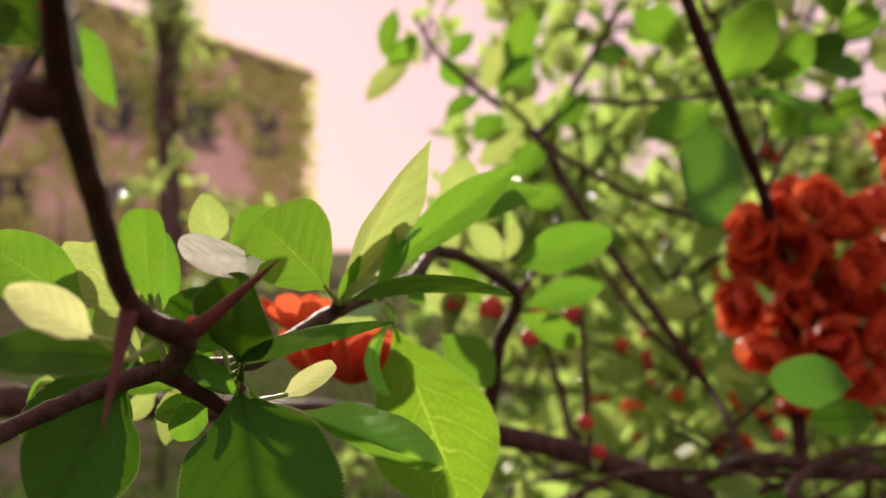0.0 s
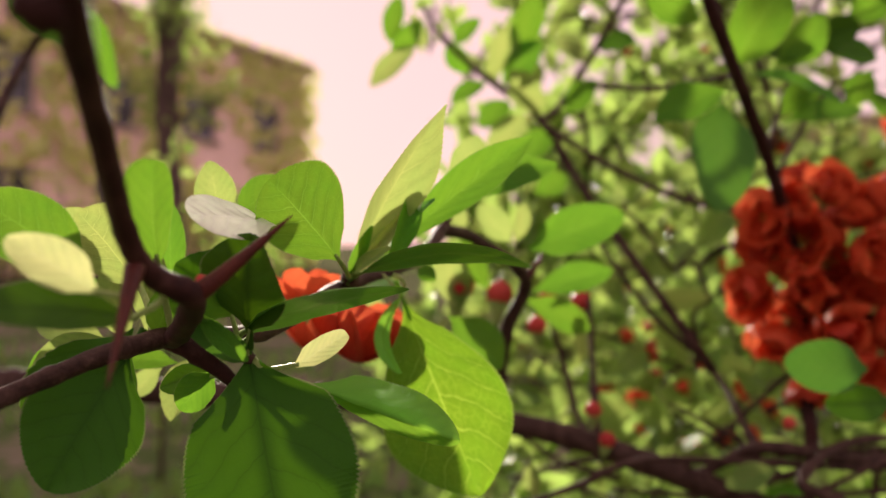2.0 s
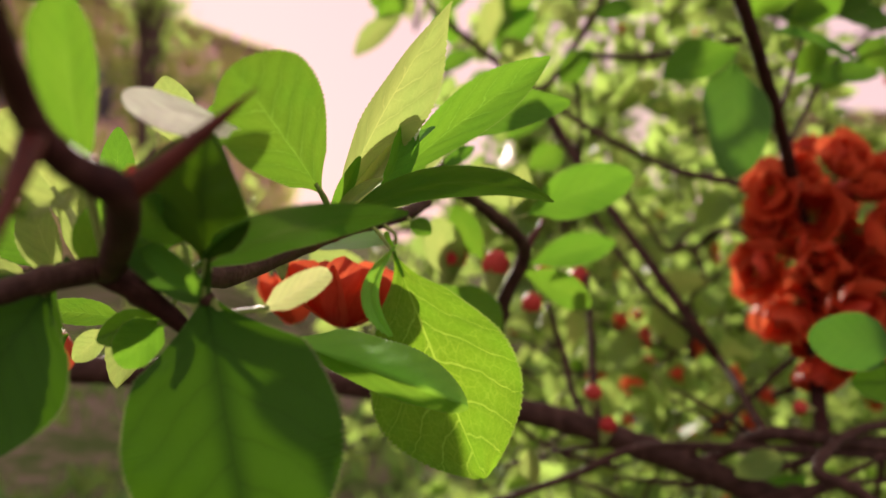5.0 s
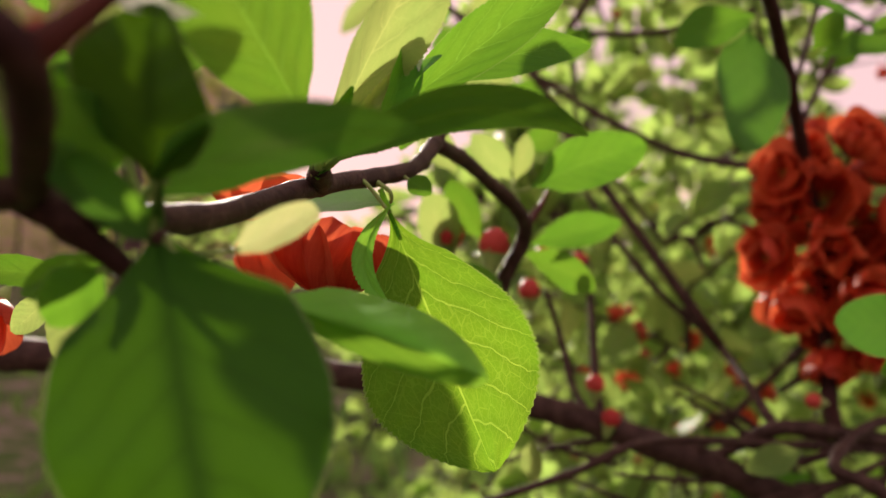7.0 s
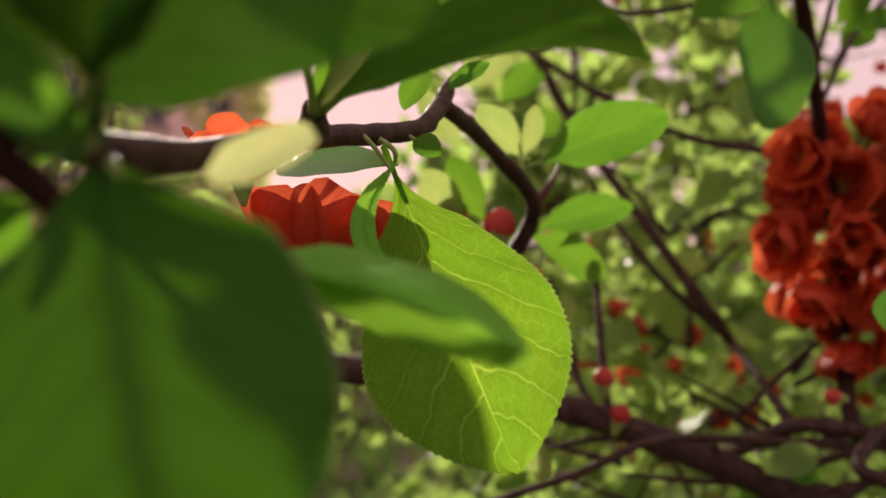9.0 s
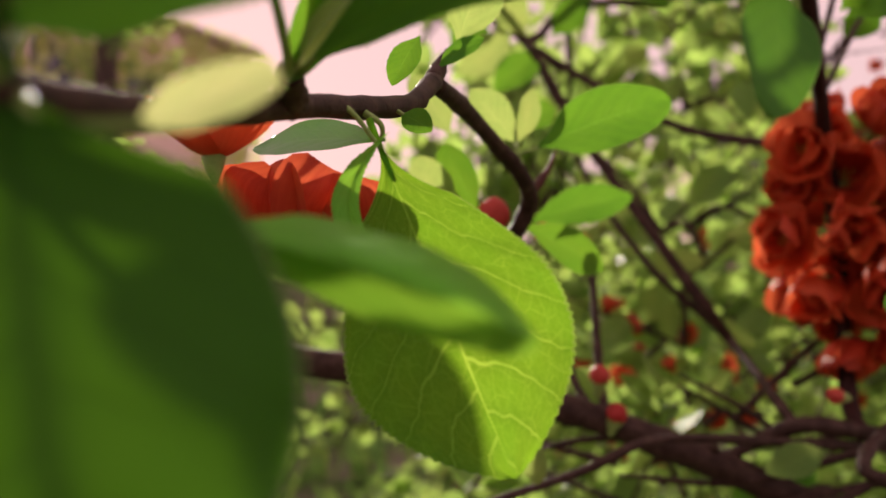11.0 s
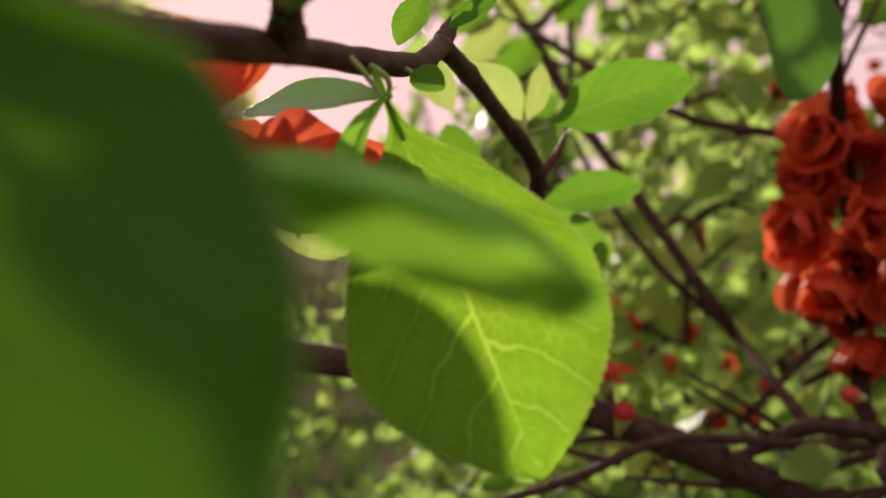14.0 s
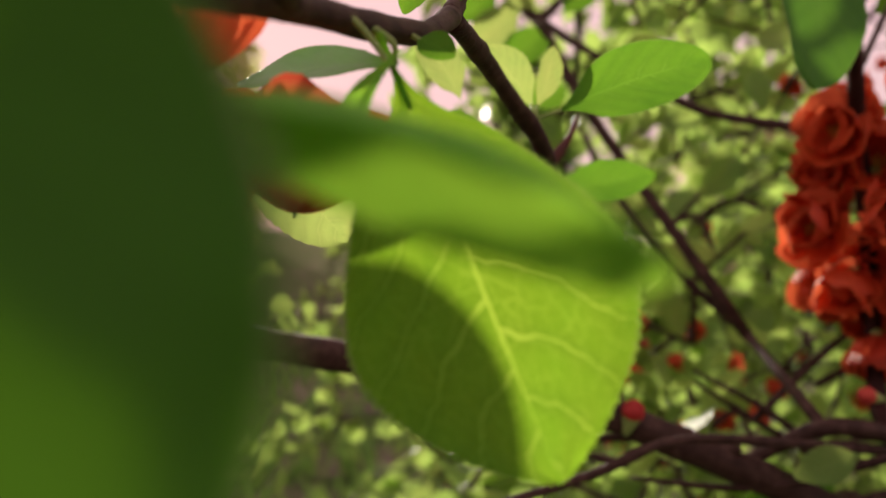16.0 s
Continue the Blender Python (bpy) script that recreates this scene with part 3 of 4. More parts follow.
        d = Vector((math.cos(a) * math.cos(e), math.sin(a) * math.cos(e), math.sin(e)))
        ln = crown_r * rng.uniform(0.6, 1.1)
        mid = s + d * ln * 0.5 + Vector((0, 0, 0.1 * ln))
        end = s + d * ln + Vector((0, 0, 0.25 * ln))
        branch(t, [r4(s, radius * 0.3), r4(mid, radius * 0.17), r4(end, radius * 0.05)], "limb", TRUNK, sides=6, steps=4, seed=k)
        for q in range(leaves // 14):
            u = rng.uniform(0.25, 1.05)
            p = s.lerp(end, u) + Vector([rng.gauss(0, crown_r * 0.13) for _ in range(3)])
            dd = Vector((rng.gauss(0, 1), rng.gauss(0, 1), rng.gauss(-0.3, 1))).normalized()
            sz = rng.uniform(0.10, 0.18) if topped else rng.uniform(0.05, 0.11)
            spots.append((p, p + dd * sz, sz * 0.6, rng.uniform(-90, 90), 0.06))
    if spots:
        scatter_leaves("crown", t, spots, LEAVES, "", nu=3, nv=2)
    return t


tree((-3.95, 12.0, 0.0), 4.05, 0.17, "dark topped tree with short fresh sprouts", 3.8, 1.5, 900, 3, True)
tree((7.6, 20.0, 0.0), 7.0, 0.25, "tall slim tree in spring leaf", 6.0, 3.2, 2400, 4)
tree((3.5, 17.0, 0.0), 3.2, 0.16, "young leafy tree beside a hedge", 2.6, 1.9, 2600, 6)
tree((7.0, 14.0, 0.0), 1.7, 0.12, "low broad leafy tree beside a hedge", 1.5, 1.2, 2200, 7)


def shrub_row(a, b, height, label, leaves, seed):
    """A loose row of shrubs along the foot of a wall, from a to b."""
    rng = random.Random(seed)
    a, b = Vector(a), Vector(b)
    row = thing("shrub_row", a.lerp(b, 0.5), label, "bush")
    clumps = []
    for k in range(16):
        c = a.lerp(b, (k + rng.uniform(0.2, 0.8)) / 16) + Vector((rng.gauss(0, 0.3), rng.gauss(0, 0.3), 0))
        h = height * rng.uniform(0.7, 1.15)
        clumps.append((c, h, rng.uniform(0.7, 1.1)))
        branch(row, [r4(c + Vector((0, 0, -0.1)), 0.05), r4(c + Vector((0.1, 0, h * 0.4)), 0.035), r4(c + Vector((0.0, 0.1, h * 0.85)), 0.012)], "stem", TRUNK, sides=6, steps=4, seed=k)
    spots = []
    for k in range(leaves):
        c, h, r = rng.choice(clumps)
        d = Vector((rng.gauss(0, 1), rng.gauss(0, 1), rng.gauss(0, 1))).normalized() * rng.uniform(0.6, 1.0)
        p = c + Vector((d.x * r, d.y * r, h * 0.52 + d.z * h * 0.5))
        e = Vector((rng.gauss(0, 1), rng.gauss(0, 1), rng.gauss(-0.2, 0.8))).normalized()
        s = rng.uniform(0.10, 0.20)
        spots.append((p, p + e * s, s * 0.6, rng.uniform(-90, 90), 0.05))
    scatter_leaves("leaves", row, spots, IVY, "", nu=3, nv=2)
    return row


shrub_row((-9.9, 16.4, 0.0), (-4.2, 27.6, 0.0), 2.3, "dense green shrub row along the house wall", 5200, 21)

# ---- the flowering quince ----
first_node = len(NODES)
bush = thing("quince_bush", (0.46, 0.62, 0.0), "thorny flowering quince bush with red blossoms and fresh leaves", "bush", "quince bushes")

# stems and twigs
branch(bush, [r4((-0.0880, 0.1520, 0.7630), 0.0019), r4((-0.0722, 0.1680, 0.7705), 0.0019), r4((-0.0600, 0.1792, 0.7740), 0.0022), r4((-0.0484, 0.2112, 0.7719), 0.0023),
              r4((-0.0330, 0.2624, 0.7808), 0.0024), r4((-0.0121, 0.3072, 0.7886), 0.0023), r4((-0.0042, 0.3360, 0.7997), 0.0026)], label="brown twig with a sunlit upper edge", steps=9, sides=14, seed=1)
branch(bush, [r4((-0.0042, 0.3360, 0.7997), 0.0026), r4((0.0115, 0.3760, 0.7950), 0.0026), r4((0.0378, 0.4288, 0.7757), 0.0032), r4((0.0306, 0.4480, 0.7504), 0.0036), r4((0.0278, 0.4720, 0.7219), 0.0042), r4((0.0255, 0.4960, 0.6867), 0.005)], steps=8, sides=12, seed=2)
branch(bush, [r4((-0.0042, 0.3360, 0.7997), 0.0026), r4((-0.0017, 0.3440, 0.8062), 0.0019), r4((0.0009, 0.3456, 0.8100), 0.0012)], "spur", seed=3)
branch(bush, [r4((-0.0322, 0.2640, 0.7808), 0.0026), r4((-0.0318, 0.2570, 0.7826), 0.0028), r4((-0.0310, 0.2490, 0.7840), 0.0020)], "spur", seed=23)
branch(bush, [r4((0.0383, 0.4288, 0.7757), 0.0022), r4((0.0462, 0.4352, 0.7863), 0.0012), r4((0.0502, 0.4400, 0.7954), 0.0003)], "thorn", THORN, seed=4)
branch(bush, [r4((-0.0341, 0.0720, 0.8274), 0.0016), r4((-0.0401, 0.0880, 0.8174), 0.0018), r4((-0.0457, 0.1088, 0.8075), 0.0016), r4((-0.0506, 0.1312, 0.7939), 0.0017), r4((-0.0493, 0.1392, 0.7880), 0.0019), r4((-0.0458, 0.1472, 0.7843), 0.0023),
              r4((-0.0533, 0.1664, 0.7775), 0.0022), r4((-0.0590, 0.1784, 0.7737), 0.0022)], mat=YOUNGBARK, label="dark reddish thorny side stem", steps=8, sides=14, knobs=0.08, seed=5)
branch(bush, [r4((-0.0405, 0.0888, 0.8160), 0.0024), r4((-0.0426, 0.0880, 0.8159), 0.0024), r4((-0.0447, 0.0864, 0.8163), 0.0014)], "stub", YOUNGBARK, seed=6)
branch(bush, [r4((-0.0461, 0.1472, 0.7843), 0.0021), r4((-0.0423, 0.1472, 0.7869), 0.0015), r4((-0.0364, 0.1475, 0.7918), 0.0010), r4((-0.0292, 0.1478, 0.7981), 0.00012)], "thorn", THORN, "long sharp reddish thorn", steps=8, sides=12, knobs=0.04, seed=7)
branch(bush, [r4((-0.0507, 0.1344, 0.7896), 0.0016), r4((-0.0498, 0.1280, 0.7836), 0.0010), r4((-0.0485, 0.1184, 0.7740), 0.0001)], "thorn", THORN, "thin hanging reddish thorn", steps=8, sides=10, knobs=0.04, seed=8)
branch(bush, [r4((-0.0600, 0.1792, 0.7736), 0.0022), r4((-0.0538, 0.1808, 0.7695), 0.0020), r4((-0.0483, 0.1856, 0.7630), 0.0013), r4((-0.0512, 0.1888, 0.7579), 0.0006)], "spur", YOUNGBARK, seed=9)
branch(bush, [r4((-0.0600, 0.1792, 0.7734), 0.0018), r4((-0.0500, 0.1824, 0.7714), 0.0016), r4((-0.0437, 0.1832, 0.7688), 0.0012)], "spur", BARK, seed=10)
branch(bush, [r4((-0.2550, 0.4640, 0.7154), 0.0085), r4((-0.2070, 0.4720, 0.7128), 0.0080), r4((-0.1312, 0.4880, 0.7061), 0.0072), r4((-0.0471, 0.4960, 0.7003), 0.0066), r4((0.0569, 0.5040, 0.6827), 0.0066), r4((0.1177, 0.5040, 0.6634), 0.0070),
              r4((0.1927, 0.5200, 0.6314), 0.0080), r4((0.2410, 0.5440, 0.5974), 0.0090), (0.44, 0.61, 0.35, 0.011), (0.46, 0.62, -0.03, 0.015)], label="thick dark grey-brown low branch", steps=9, sides=14, seed=11)
branch(bush, [r4((0.0220, 0.4720, 0.6418), 0.0016), r4((0.0692, 0.4720, 0.6578), 0.0020), r4((0.1064, 0.4752, 0.6720), 0.0020), r4((0.1754, 0.4960, 0.6663), 0.0022), r4((0.2709, 0.5280, 0.6543), 0.0026)], seed=12)
branch(bush, [r4((0.1477, 0.5152, 0.6521), 0.0030), r4((0.1667, 0.5120, 0.6616), 0.0032), r4((0.1849, 0.5040, 0.6728), 0.0040), r4((0.2230, 0.5120, 0.6675), 0.0042), r4((0.2891, 0.5360, 0.6546), 0.0045)], seed=13)
branch(bush, [r4((0.2339, 0.4480, 0.6352), 0.0036), r4((0.2108, 0.4560, 0.6546), 0.0034), r4((0.1932, 0.4640, 0.6640), 0.0032), r4((0.2342, 0.5040, 0.6746), 0.0028), r4((0.2938, 0.5440, 0.6709), 0.0026)], seed=14)
branch(bush, [r4((0.1068, 0.4080, 0.9635), 0.0030), r4((0.1231, 0.4240, 0.9297), 0.0033), r4((0.1452, 0.4480, 0.8975), 0.0036), r4((0.1652, 0.4720, 0.8723), 0.0036), r4((0.2132, 0.5440, 0.8225), 0.0040), r4((0.2373, 0.5680, 0.7542), 0.0042),
              r4((0.2362, 0.5520, 0.6806), 0.0044), r4((0.2240, 0.5200, 0.6647), 0.0045)], mat=YOUNGBARK, label="dark upright twig above the blossoms", steps=8, sides=12, seed=15)
branch(bush, [r4((0.0736, 0.6720, 0.8904), 0.0022), r4((0.1210, 0.6400, 0.8539), 0.0024), r4((0.1677, 0.6240, 0.8297), 0.0024), r4((0.2058, 0.5760, 0.8154), 0.0028)], seed=16)
branch(bush, [r4((0.1080, 0.6880, 0.8261), 0.0016), r4((0.1264, 0.6720, 0.7878), 0.0022), r4((0.1556, 0.6400, 0.7403), 0.0024), r4((0.1923, 0.6080, 0.7015), 0.0026), r4((0.1859, 0.5120, 0.6716), 0.0030)], seed=17)
branch(bush, [r4((0.0913, 0.5520, 0.7580), 0.0016), r4((0.0907, 0.5360, 0.7295), 0.0020), r4((0.0887, 0.5120, 0.6919), 0.0022), r4((0.0902, 0.5040, 0.6768), 0.0022)], seed=18)
branch(bush, [r4((0.0659, 0.5440, 0.7416), 0.0016), r4((0.0756, 0.5440, 0.7123), 0.0020), r4((0.0795, 0.5280, 0.6890), 0.0020), r4((0.0836, 0.5088, 0.6788), 0.0020)], seed=19)
branch(bush, [r4((-0.0247, 0.7360, 1.0048), 0.0016), r4((-0.0025, 0.7360, 0.9707), 0.0022), r4((0.0360, 0.7200, 0.9334), 0.0030), r4((0.0755, 0.6880, 0.8951), 0.0034), r4((0.1097, 0.6720, 0.8348), 0.0036), r4((0.1923, 0.6080, 0.7015), 0.0036)], seed=20)
branch(bush, [r4((0.1505, 0.7200, 1.0057), 0.0022), r4((0.1268, 0.7200, 0.9626), 0.0026), r4((0.0914, 0.7040, 0.9071), 0.0030), r4((0.0755, 0.6880, 0.8951), 0.0030)], seed=21)
branch(bush, [r4((0.1816, 0.5440, 0.9021), 0.0020), r4((0.1482, 0.6240, 0.9090), 0.0022), r4((0.1138, 0.7040, 0.9274), 0.0024)], seed=22)

# thin crossing twigs low in the bush
rng = random.Random(41)
for k in range(9):
    a = Vector((rng.uniform(0.10, 0.24), rng.uniform(0.47, 0.60), rng.uniform(0.62, 0.68)))
    d = Vector((rng.uniform(0.06, 0.14) * rng.choice((-1, 1)), rng.uniform(-0.03, 0.05), rng.uniform(-0.02, 0.07)))
    mid = a + d * 0.5 + Vector((0, 0, rng.uniform(-0.012, 0.012)))
    branch(bush, [r4(a, 0.0022), r4(mid, 0.0018), r4(a + d, 0.0009)], "twig", steps=6, sides=8, seed=50 + k)

# leaves round the thorn and along the twig
leaf(bush, (-0.0444, 0.1832, 0.7695), (-0.0334, 0.1728, 0.7263), 0.0357, 0, THICK, "large dark green leaf hanging from a spur", 1, bend=0.05, fold=-0.10, peak=0.50, point=0.60, nu=96, nv=12, stalk=0.004)
leaf(bush, (-0.0675, 0.1760, 0.7708), (-0.0810, 0.1696, 0.7450), 0.0234, 0, THICK, "dark green leaf below the thorny stem", 2, bend=0.05, fold=0.1, peak=0.52, point=0.65, nu=88, nv=12, stalk=0.006)
folded_leaf(bush, [(-0.0365, 0.2060, 0.7600), (-0.0135, 0.1915, 0.7545), (0.0002, 0.1970, 0.7486)], (0.0010, 0.0065, -0.0052), (0.0008, 0.0195, 0.0040), MIDLEAF,
            "folded leaf with red-tipped teeth", 3, peak=0.47, point=0.62, curl=0.02, teeth=0.06, stalk_to=(-0.0450, 0.1880, 0.7660))
leaf(bush, (-0.0170, 0.2768, 0.7762), (0.0076, 0.2560, 0.7182), 0.0400, 6, VEINED, "broad veined leaf glowing in the sun", 4, bend=0.03, fold=0.08, peak=0.62, point=0.80, nu=104, nv=14, teeth=0.026, stalk=0.006)
leaf(bush, (-0.0310, 0.2490, 0.7842), (-0.0031, 0.2123, 0.8277), 0.0150, 42, YOUNG, "slender pale young leaf standing upright", 5, bend=-0.04, fold=0.60, peak=0.56, point=1.25, nu=88, nv=10, stalk=0.003)
leaf(bush, (-0.0295, 0.2490, 0.7838), (0.0222, 0.2480, 0.8246), 0.0120, -12, LEAF, "long narrow green leaf", 6, bend=0.04, fold=0.35, peak=0.68, point=1.0, nu=88, nv=10, stalk=0.003)
leaf(bush, (-0.0122, 0.2800, 0.8078), (0.0343, 0.2880, 0.8201), 0.0156, -30, LEAF, "", 7, bend=0.05, fold=0.2, nu=64)
folded_leaf(bush, [(-0.0290, 0.2485, 0.7842), (-0.0040, 0.2130, 0.7912), (0.0187, 0.2162, 0.7874)], (0.0, -0.0090, 0.0026), (0.0, 0.0085, -0.0030), DEEP,
            "arched leaf seen nearly edge-on", 8, peak=0.42, point=0.72, stalk_to=(-0.0312, 0.2500, 0.7836))
folded_leaf(bush, [(-0.0297, 0.2208, 0.7882), (-0.0345, 0.1960, 0.7985), (-0.0388, 0.1740, 0.8060)], (-0.0060, -0.0040, -0.0068), (0.0070, 0.0060, 0.0095), LEAF,
            "broad rounded leaf lit from behind", 9, peak=0.62, point=0.60, teeth=0.05, stalk_to=(-0.0312, 0.2495, 0.7838))
folded_leaf(bush, [(-0.0385, 0.1810, 0.7972), (-0.0465, 0.1738, 0.7986), (-0.0535, 0.1700, 0.7990)], (0.0047, -0.0052, -0.0046), (-0.0047, 0.0052, 0.0046), PALE,
            "pale whitish leaf", 10, peak=0.6, point=0.5, curl=0.05)
leaf(bush, (-0.0433, 0.1780, 0.7751), (-0.0405, 0.1680, 0.7952), 0.0190, -22, THICK, "", 11, bend=0.05, fold=0.2, peak=0.55, point=0.65, nu=64, stalk=0.004)
folded_leaf(bush, [(-0.0585, 0.1680, 0.7880), (-0.0545, 0.1530, 0.7980), (-0.0503, 0.1415, 0.8068)], (-0.0036, -0.0034, 0.0006), (0.0026, 0.0030, 0.0), LEAF,
            "upright blunt young leaf", 12, peak=0.66, point=0.36, stalk_to=(-0.0590, 0.1780, 0.7745))
folded_leaf(bush, [(-0.0690, 0.1880, 0.7830), (-0.0765, 0.1890, 0.7925), (-0.0835, 0.1890, 0.8000)], (-0.0060, 0.0010, -0.0045), (0.0070, -0.0010, 0.0055), YOUNG,
            "pale veined blunt leaf", 13.5, peak=0.6, point=0.55, stalk_to=(-0.0640, 0.1800, 0.7735))
leaf(bush, (-0.0639, 0.2320, 0.8002), (-0.0667, 0.2320, 0.8156), 0.0104, 15, YOUNG, "", 13, fold=0.3, peak=0.45, nu=30)
leaf(bush, (-0.0617, 0.2400, 0.8002), (-0.0475, 0.2400, 0.8112), 0.0122, -25, LEAF, "", 14, nu=30)
leaf(bush, (-0.0869, 0.2176, 0.7883), (-0.0944, 0.2080, 0.8018), 0.0123, 10, YOUNG, "", 15, nu=30)
leaf(bush, (-0.0549, 0.1312, 0.7857), (-0.0680, 0.1296, 0.7939), 0.0075, 40, NEWLEAF, "pale yellowish leaf beside the stem", 16, bend=0.05, fold=0.2, peak=0.5, point=0.7, nu=64)
leaf(bush, (-0.0705, 0.1650, 0.7878), (-0.0923, 0.1650, 0.8018), 0.0140, 30, LEAF, "", 17, bend=0.05, peak=0.55, point=0.65, nu=64)
leaf(bush, (-0.0517, 0.1376, 0.7814), (-0.0678, 0.1184, 0.7844), 0.0082, 48, THICK, "", 18, bend=0.06, nu=64)
leaf(bush, (-0.0771, 0.1920, 0.7721), (-0.0949, 0.1920, 0.7660), 0.0078, 30, YOUNG, "", 19, nu=30)
folded_leaf(bush, [(-0.0466, 0.1830, 0.7740), (-0.0290, 0.1760, 0.7808), (-0.0108, 0.1840, 0.7838)], (0.0, -0.0120, 0.0030), (0.0, 0.0125, -0.0030), DEEP,
            "long leaf lying level over the twig", 20, peak=0.42, point=0.66, stalk_to=(-0.0444, 0.1832, 0.7695))
leaf(bush, (-0.0354, 0.1856, 0.7671), (-0.0251, 0.1931, 0.7734), 0.0047, -10, NEWLEAF, "tiny pale new leaf", 21, bend=0.03, fold=0.2, peak=0.5, point=0.42, nu=60)
leaf(bush, (-0.2510, 0.5750, 0.9570), (-0.2240, 0.5700, 0.8975), 0.0270, 20, LEAF, "", 22, bend=0.03, peak=0.5, nu=40)
leaf(bush, (-0.3000, 0.5700, 0.9800), (-0.2450, 0.5650, 0.9230), 0.0320, -10, THICK, "", 22.5, bend=0.03, peak=0.5, nu=40)
branch(bush, [r4((-0.2550, 0.4640, 0.7154), 0.0040), r4((-0.2900, 0.5200, 0.8300), 0.0032), r4((-0.2850, 0.5700, 0.9200), 0.0026), r4((-0.2500, 0.5760, 0.9640), 0.0018)], seed=61)
leaf(bush, (-0.0741, 0.1280, 0.8444), (-0.0620, 0.1280, 0.8318), 0.0113, 10, THICK, "", 23, nu=30)
leaf(bush, (-0.0536, 0.1920, 0.7652), (-0.0675, 0.1952, 0.7607), 0.0060, 25, THICK, "", 24, nu=24)
leaf(bush, (-0.0634, 0.1792, 0.7740), (-0.0578, 0.1760, 0.7858), 0.0072, 30, LEAF, "", 25, nu=30)
leaf(bush, (-0.0467, 0.1792, 0.7782), (-0.0532, 0.1728, 0.7861), 0.0072, 0, LEAF, "", 26, nu=30)
leaf(bush, (-0.0720, 0.2400, 0.7634), (-0.0772, 0.2320, 0.7453), 0.0110, 25, YOUNG, "", 27, nu=30)
leaf(bush, (-0.0876, 0.2560, 0.7561), (-0.0969, 0.2560, 0.7478), 0.0065, 10, YOUNG, "", 28, nu=30)
leaf(bush, (-0.0777, 0.2400, 0.7599), (-0.0954, 0.2320, 0.7624), 0.0070, 40, LEAF, "", 29, nu=30)
folded_leaf(bush, [(-0.0152, 0.2750, 0.7785), (-0.0222, 0.2680, 0.7655), (-0.0162, 0.2565, 0.7545)], (-0.0030, -0.0012, -0.0006), (0.0020, -0.0016, 0.0008), MIDLEAF,
            "narrow curled leaf", 30, peak=0.5, point=0.45, curl=0.3, teeth=0.12, nu=90, nv=6)
leaf(bush, (-0.0159, 0.2848, 0.7780), (-0.0472, 0.3168, 0.7788), 0.0121, 46, GLOSSY, "", 31, bend=0.03, nu=64)
leaf(bush, (-0.0127, 0.2976, 0.7854), (-0.0063, 0.2912, 0.7810), 0.0055, -10, LEAF, "", 32, nu=24)
leaf(bush, (-0.0010, 0.3840, 0.7612), (0.0229, 0.3840, 0.7372), 0.0221, -20, LEAF, "", 33, nu=30)
leaf(bush, (-0.0027, 0.3392, 0.8039), (0.0094, 0.3392, 0.8124), 0.0072, -40, LEAF, "", 34, nu=24)
leaf(bush, (-0.0083, 0.3232, 0.8085), (-0.0149, 0.3200, 0.7954), 0.0074, 20, LEAF, "", 35, nu=24)
leaf(bush, (0.0302, 0.4192, 0.7938), (0.0132, 0.4160, 0.8123), 0.0144, 10, YOUNG, "", 36, nu=30)
leaf(bush, (0.0314, 0.4192, 0.7938), (0.0363, 0.4192, 0.8141), 0.0098, 30, YOUNG, "", 37, nu=30)
leaf(bush, (0.0355, 0.4032, 0.7905), (0.0803, 0.3962, 0.8075), 0.0225, -20, LEAF, "", 38, bend=0.08, fold=0.15, point=0.6, nu=64)
leaf(bush, (0.0463, 0.4800, 0.7665), (0.0925, 0.4800, 0.7787), 0.0185, -25, LEAF, "", 39, bend=0.08, nu=30)
leaf(bush, (0.0380, 0.4480, 0.7653), (0.0782, 0.4720, 0.7459), 0.0168, -15, LEAF, "", 40, nu=30)

leaf(bush, (0.0025, 0.3450, 0.8112), (0.0100, 0.3460, 0.8379), 0.0165, 10, YOUNG, "", 42, nu=30)
leaf(bush, (-0.0191, 0.2320, 0.7881), (-0.0120, 0.2400, 0.8097), 0.0089, 50, LEAF, "", 43, fold=0.35, nu=30)

leaf(bush, (-0.0438, 0.1852, 0.7682), (-0.0540, 0.1640, 0.7806), 0.0052, 10, DULL, "narrow green leaf rising from the spur", 63, bend=0.04, fold=0.3, peak=0.5, point=0.6, nu=64, nv=8, stalk=0.002)
# Added leaves, mostly hidden, that shade the leaves in front of them.
leaf(bush, (-0.0459, 0.1872, 0.7800), (-0.0600, 0.1824, 0.7890), 0.0175, -15, THICK, "", 64, nu=40)
leaf(bush, (-0.0706, 0.1872, 0.7749), (-0.0887, 0.1840, 0.7473), 0.0241, 0, THICK, "", 65, nu=40)

leaf(bush, (-0.0517, 0.1696, 0.7792), (-0.0409, 0.1664, 0.7709), 0.0036, -15, LEAF, "", 70, fold=0.25, nu=60)

# soft young leaves behind the knob of the twig
leaf(bush, (0.0060, 0.4480, 0.7600), (-0.0040, 0.4400, 0.7900), 0.0190, 10, YOUNG, "", 71, peak=0.55, point=0.6, nu=40)
leaf(bush, (0.0200, 0.4480, 0.7700), (0.0060, 0.4500, 0.7960), 0.0150, -20, LEAF, "", 72, peak=0.55, point=0.6, nu=40)
leaf(bush, (0.0080, 0.4380, 0.7980), (-0.0080, 0.4380, 0.8200), 0.0150, 25, YOUNG, "", 73, peak=0.55, point=0.6, nu=40)

# narrow folded leaflets in the fan of the spur
leaf(bush, (-0.0308, 0.2490, 0.7841), (-0.0108, 0.2448, 0.8102), 0.0060, -15, YOUNG, "", 66, fold=0.6, peak=0.55, nu=60)
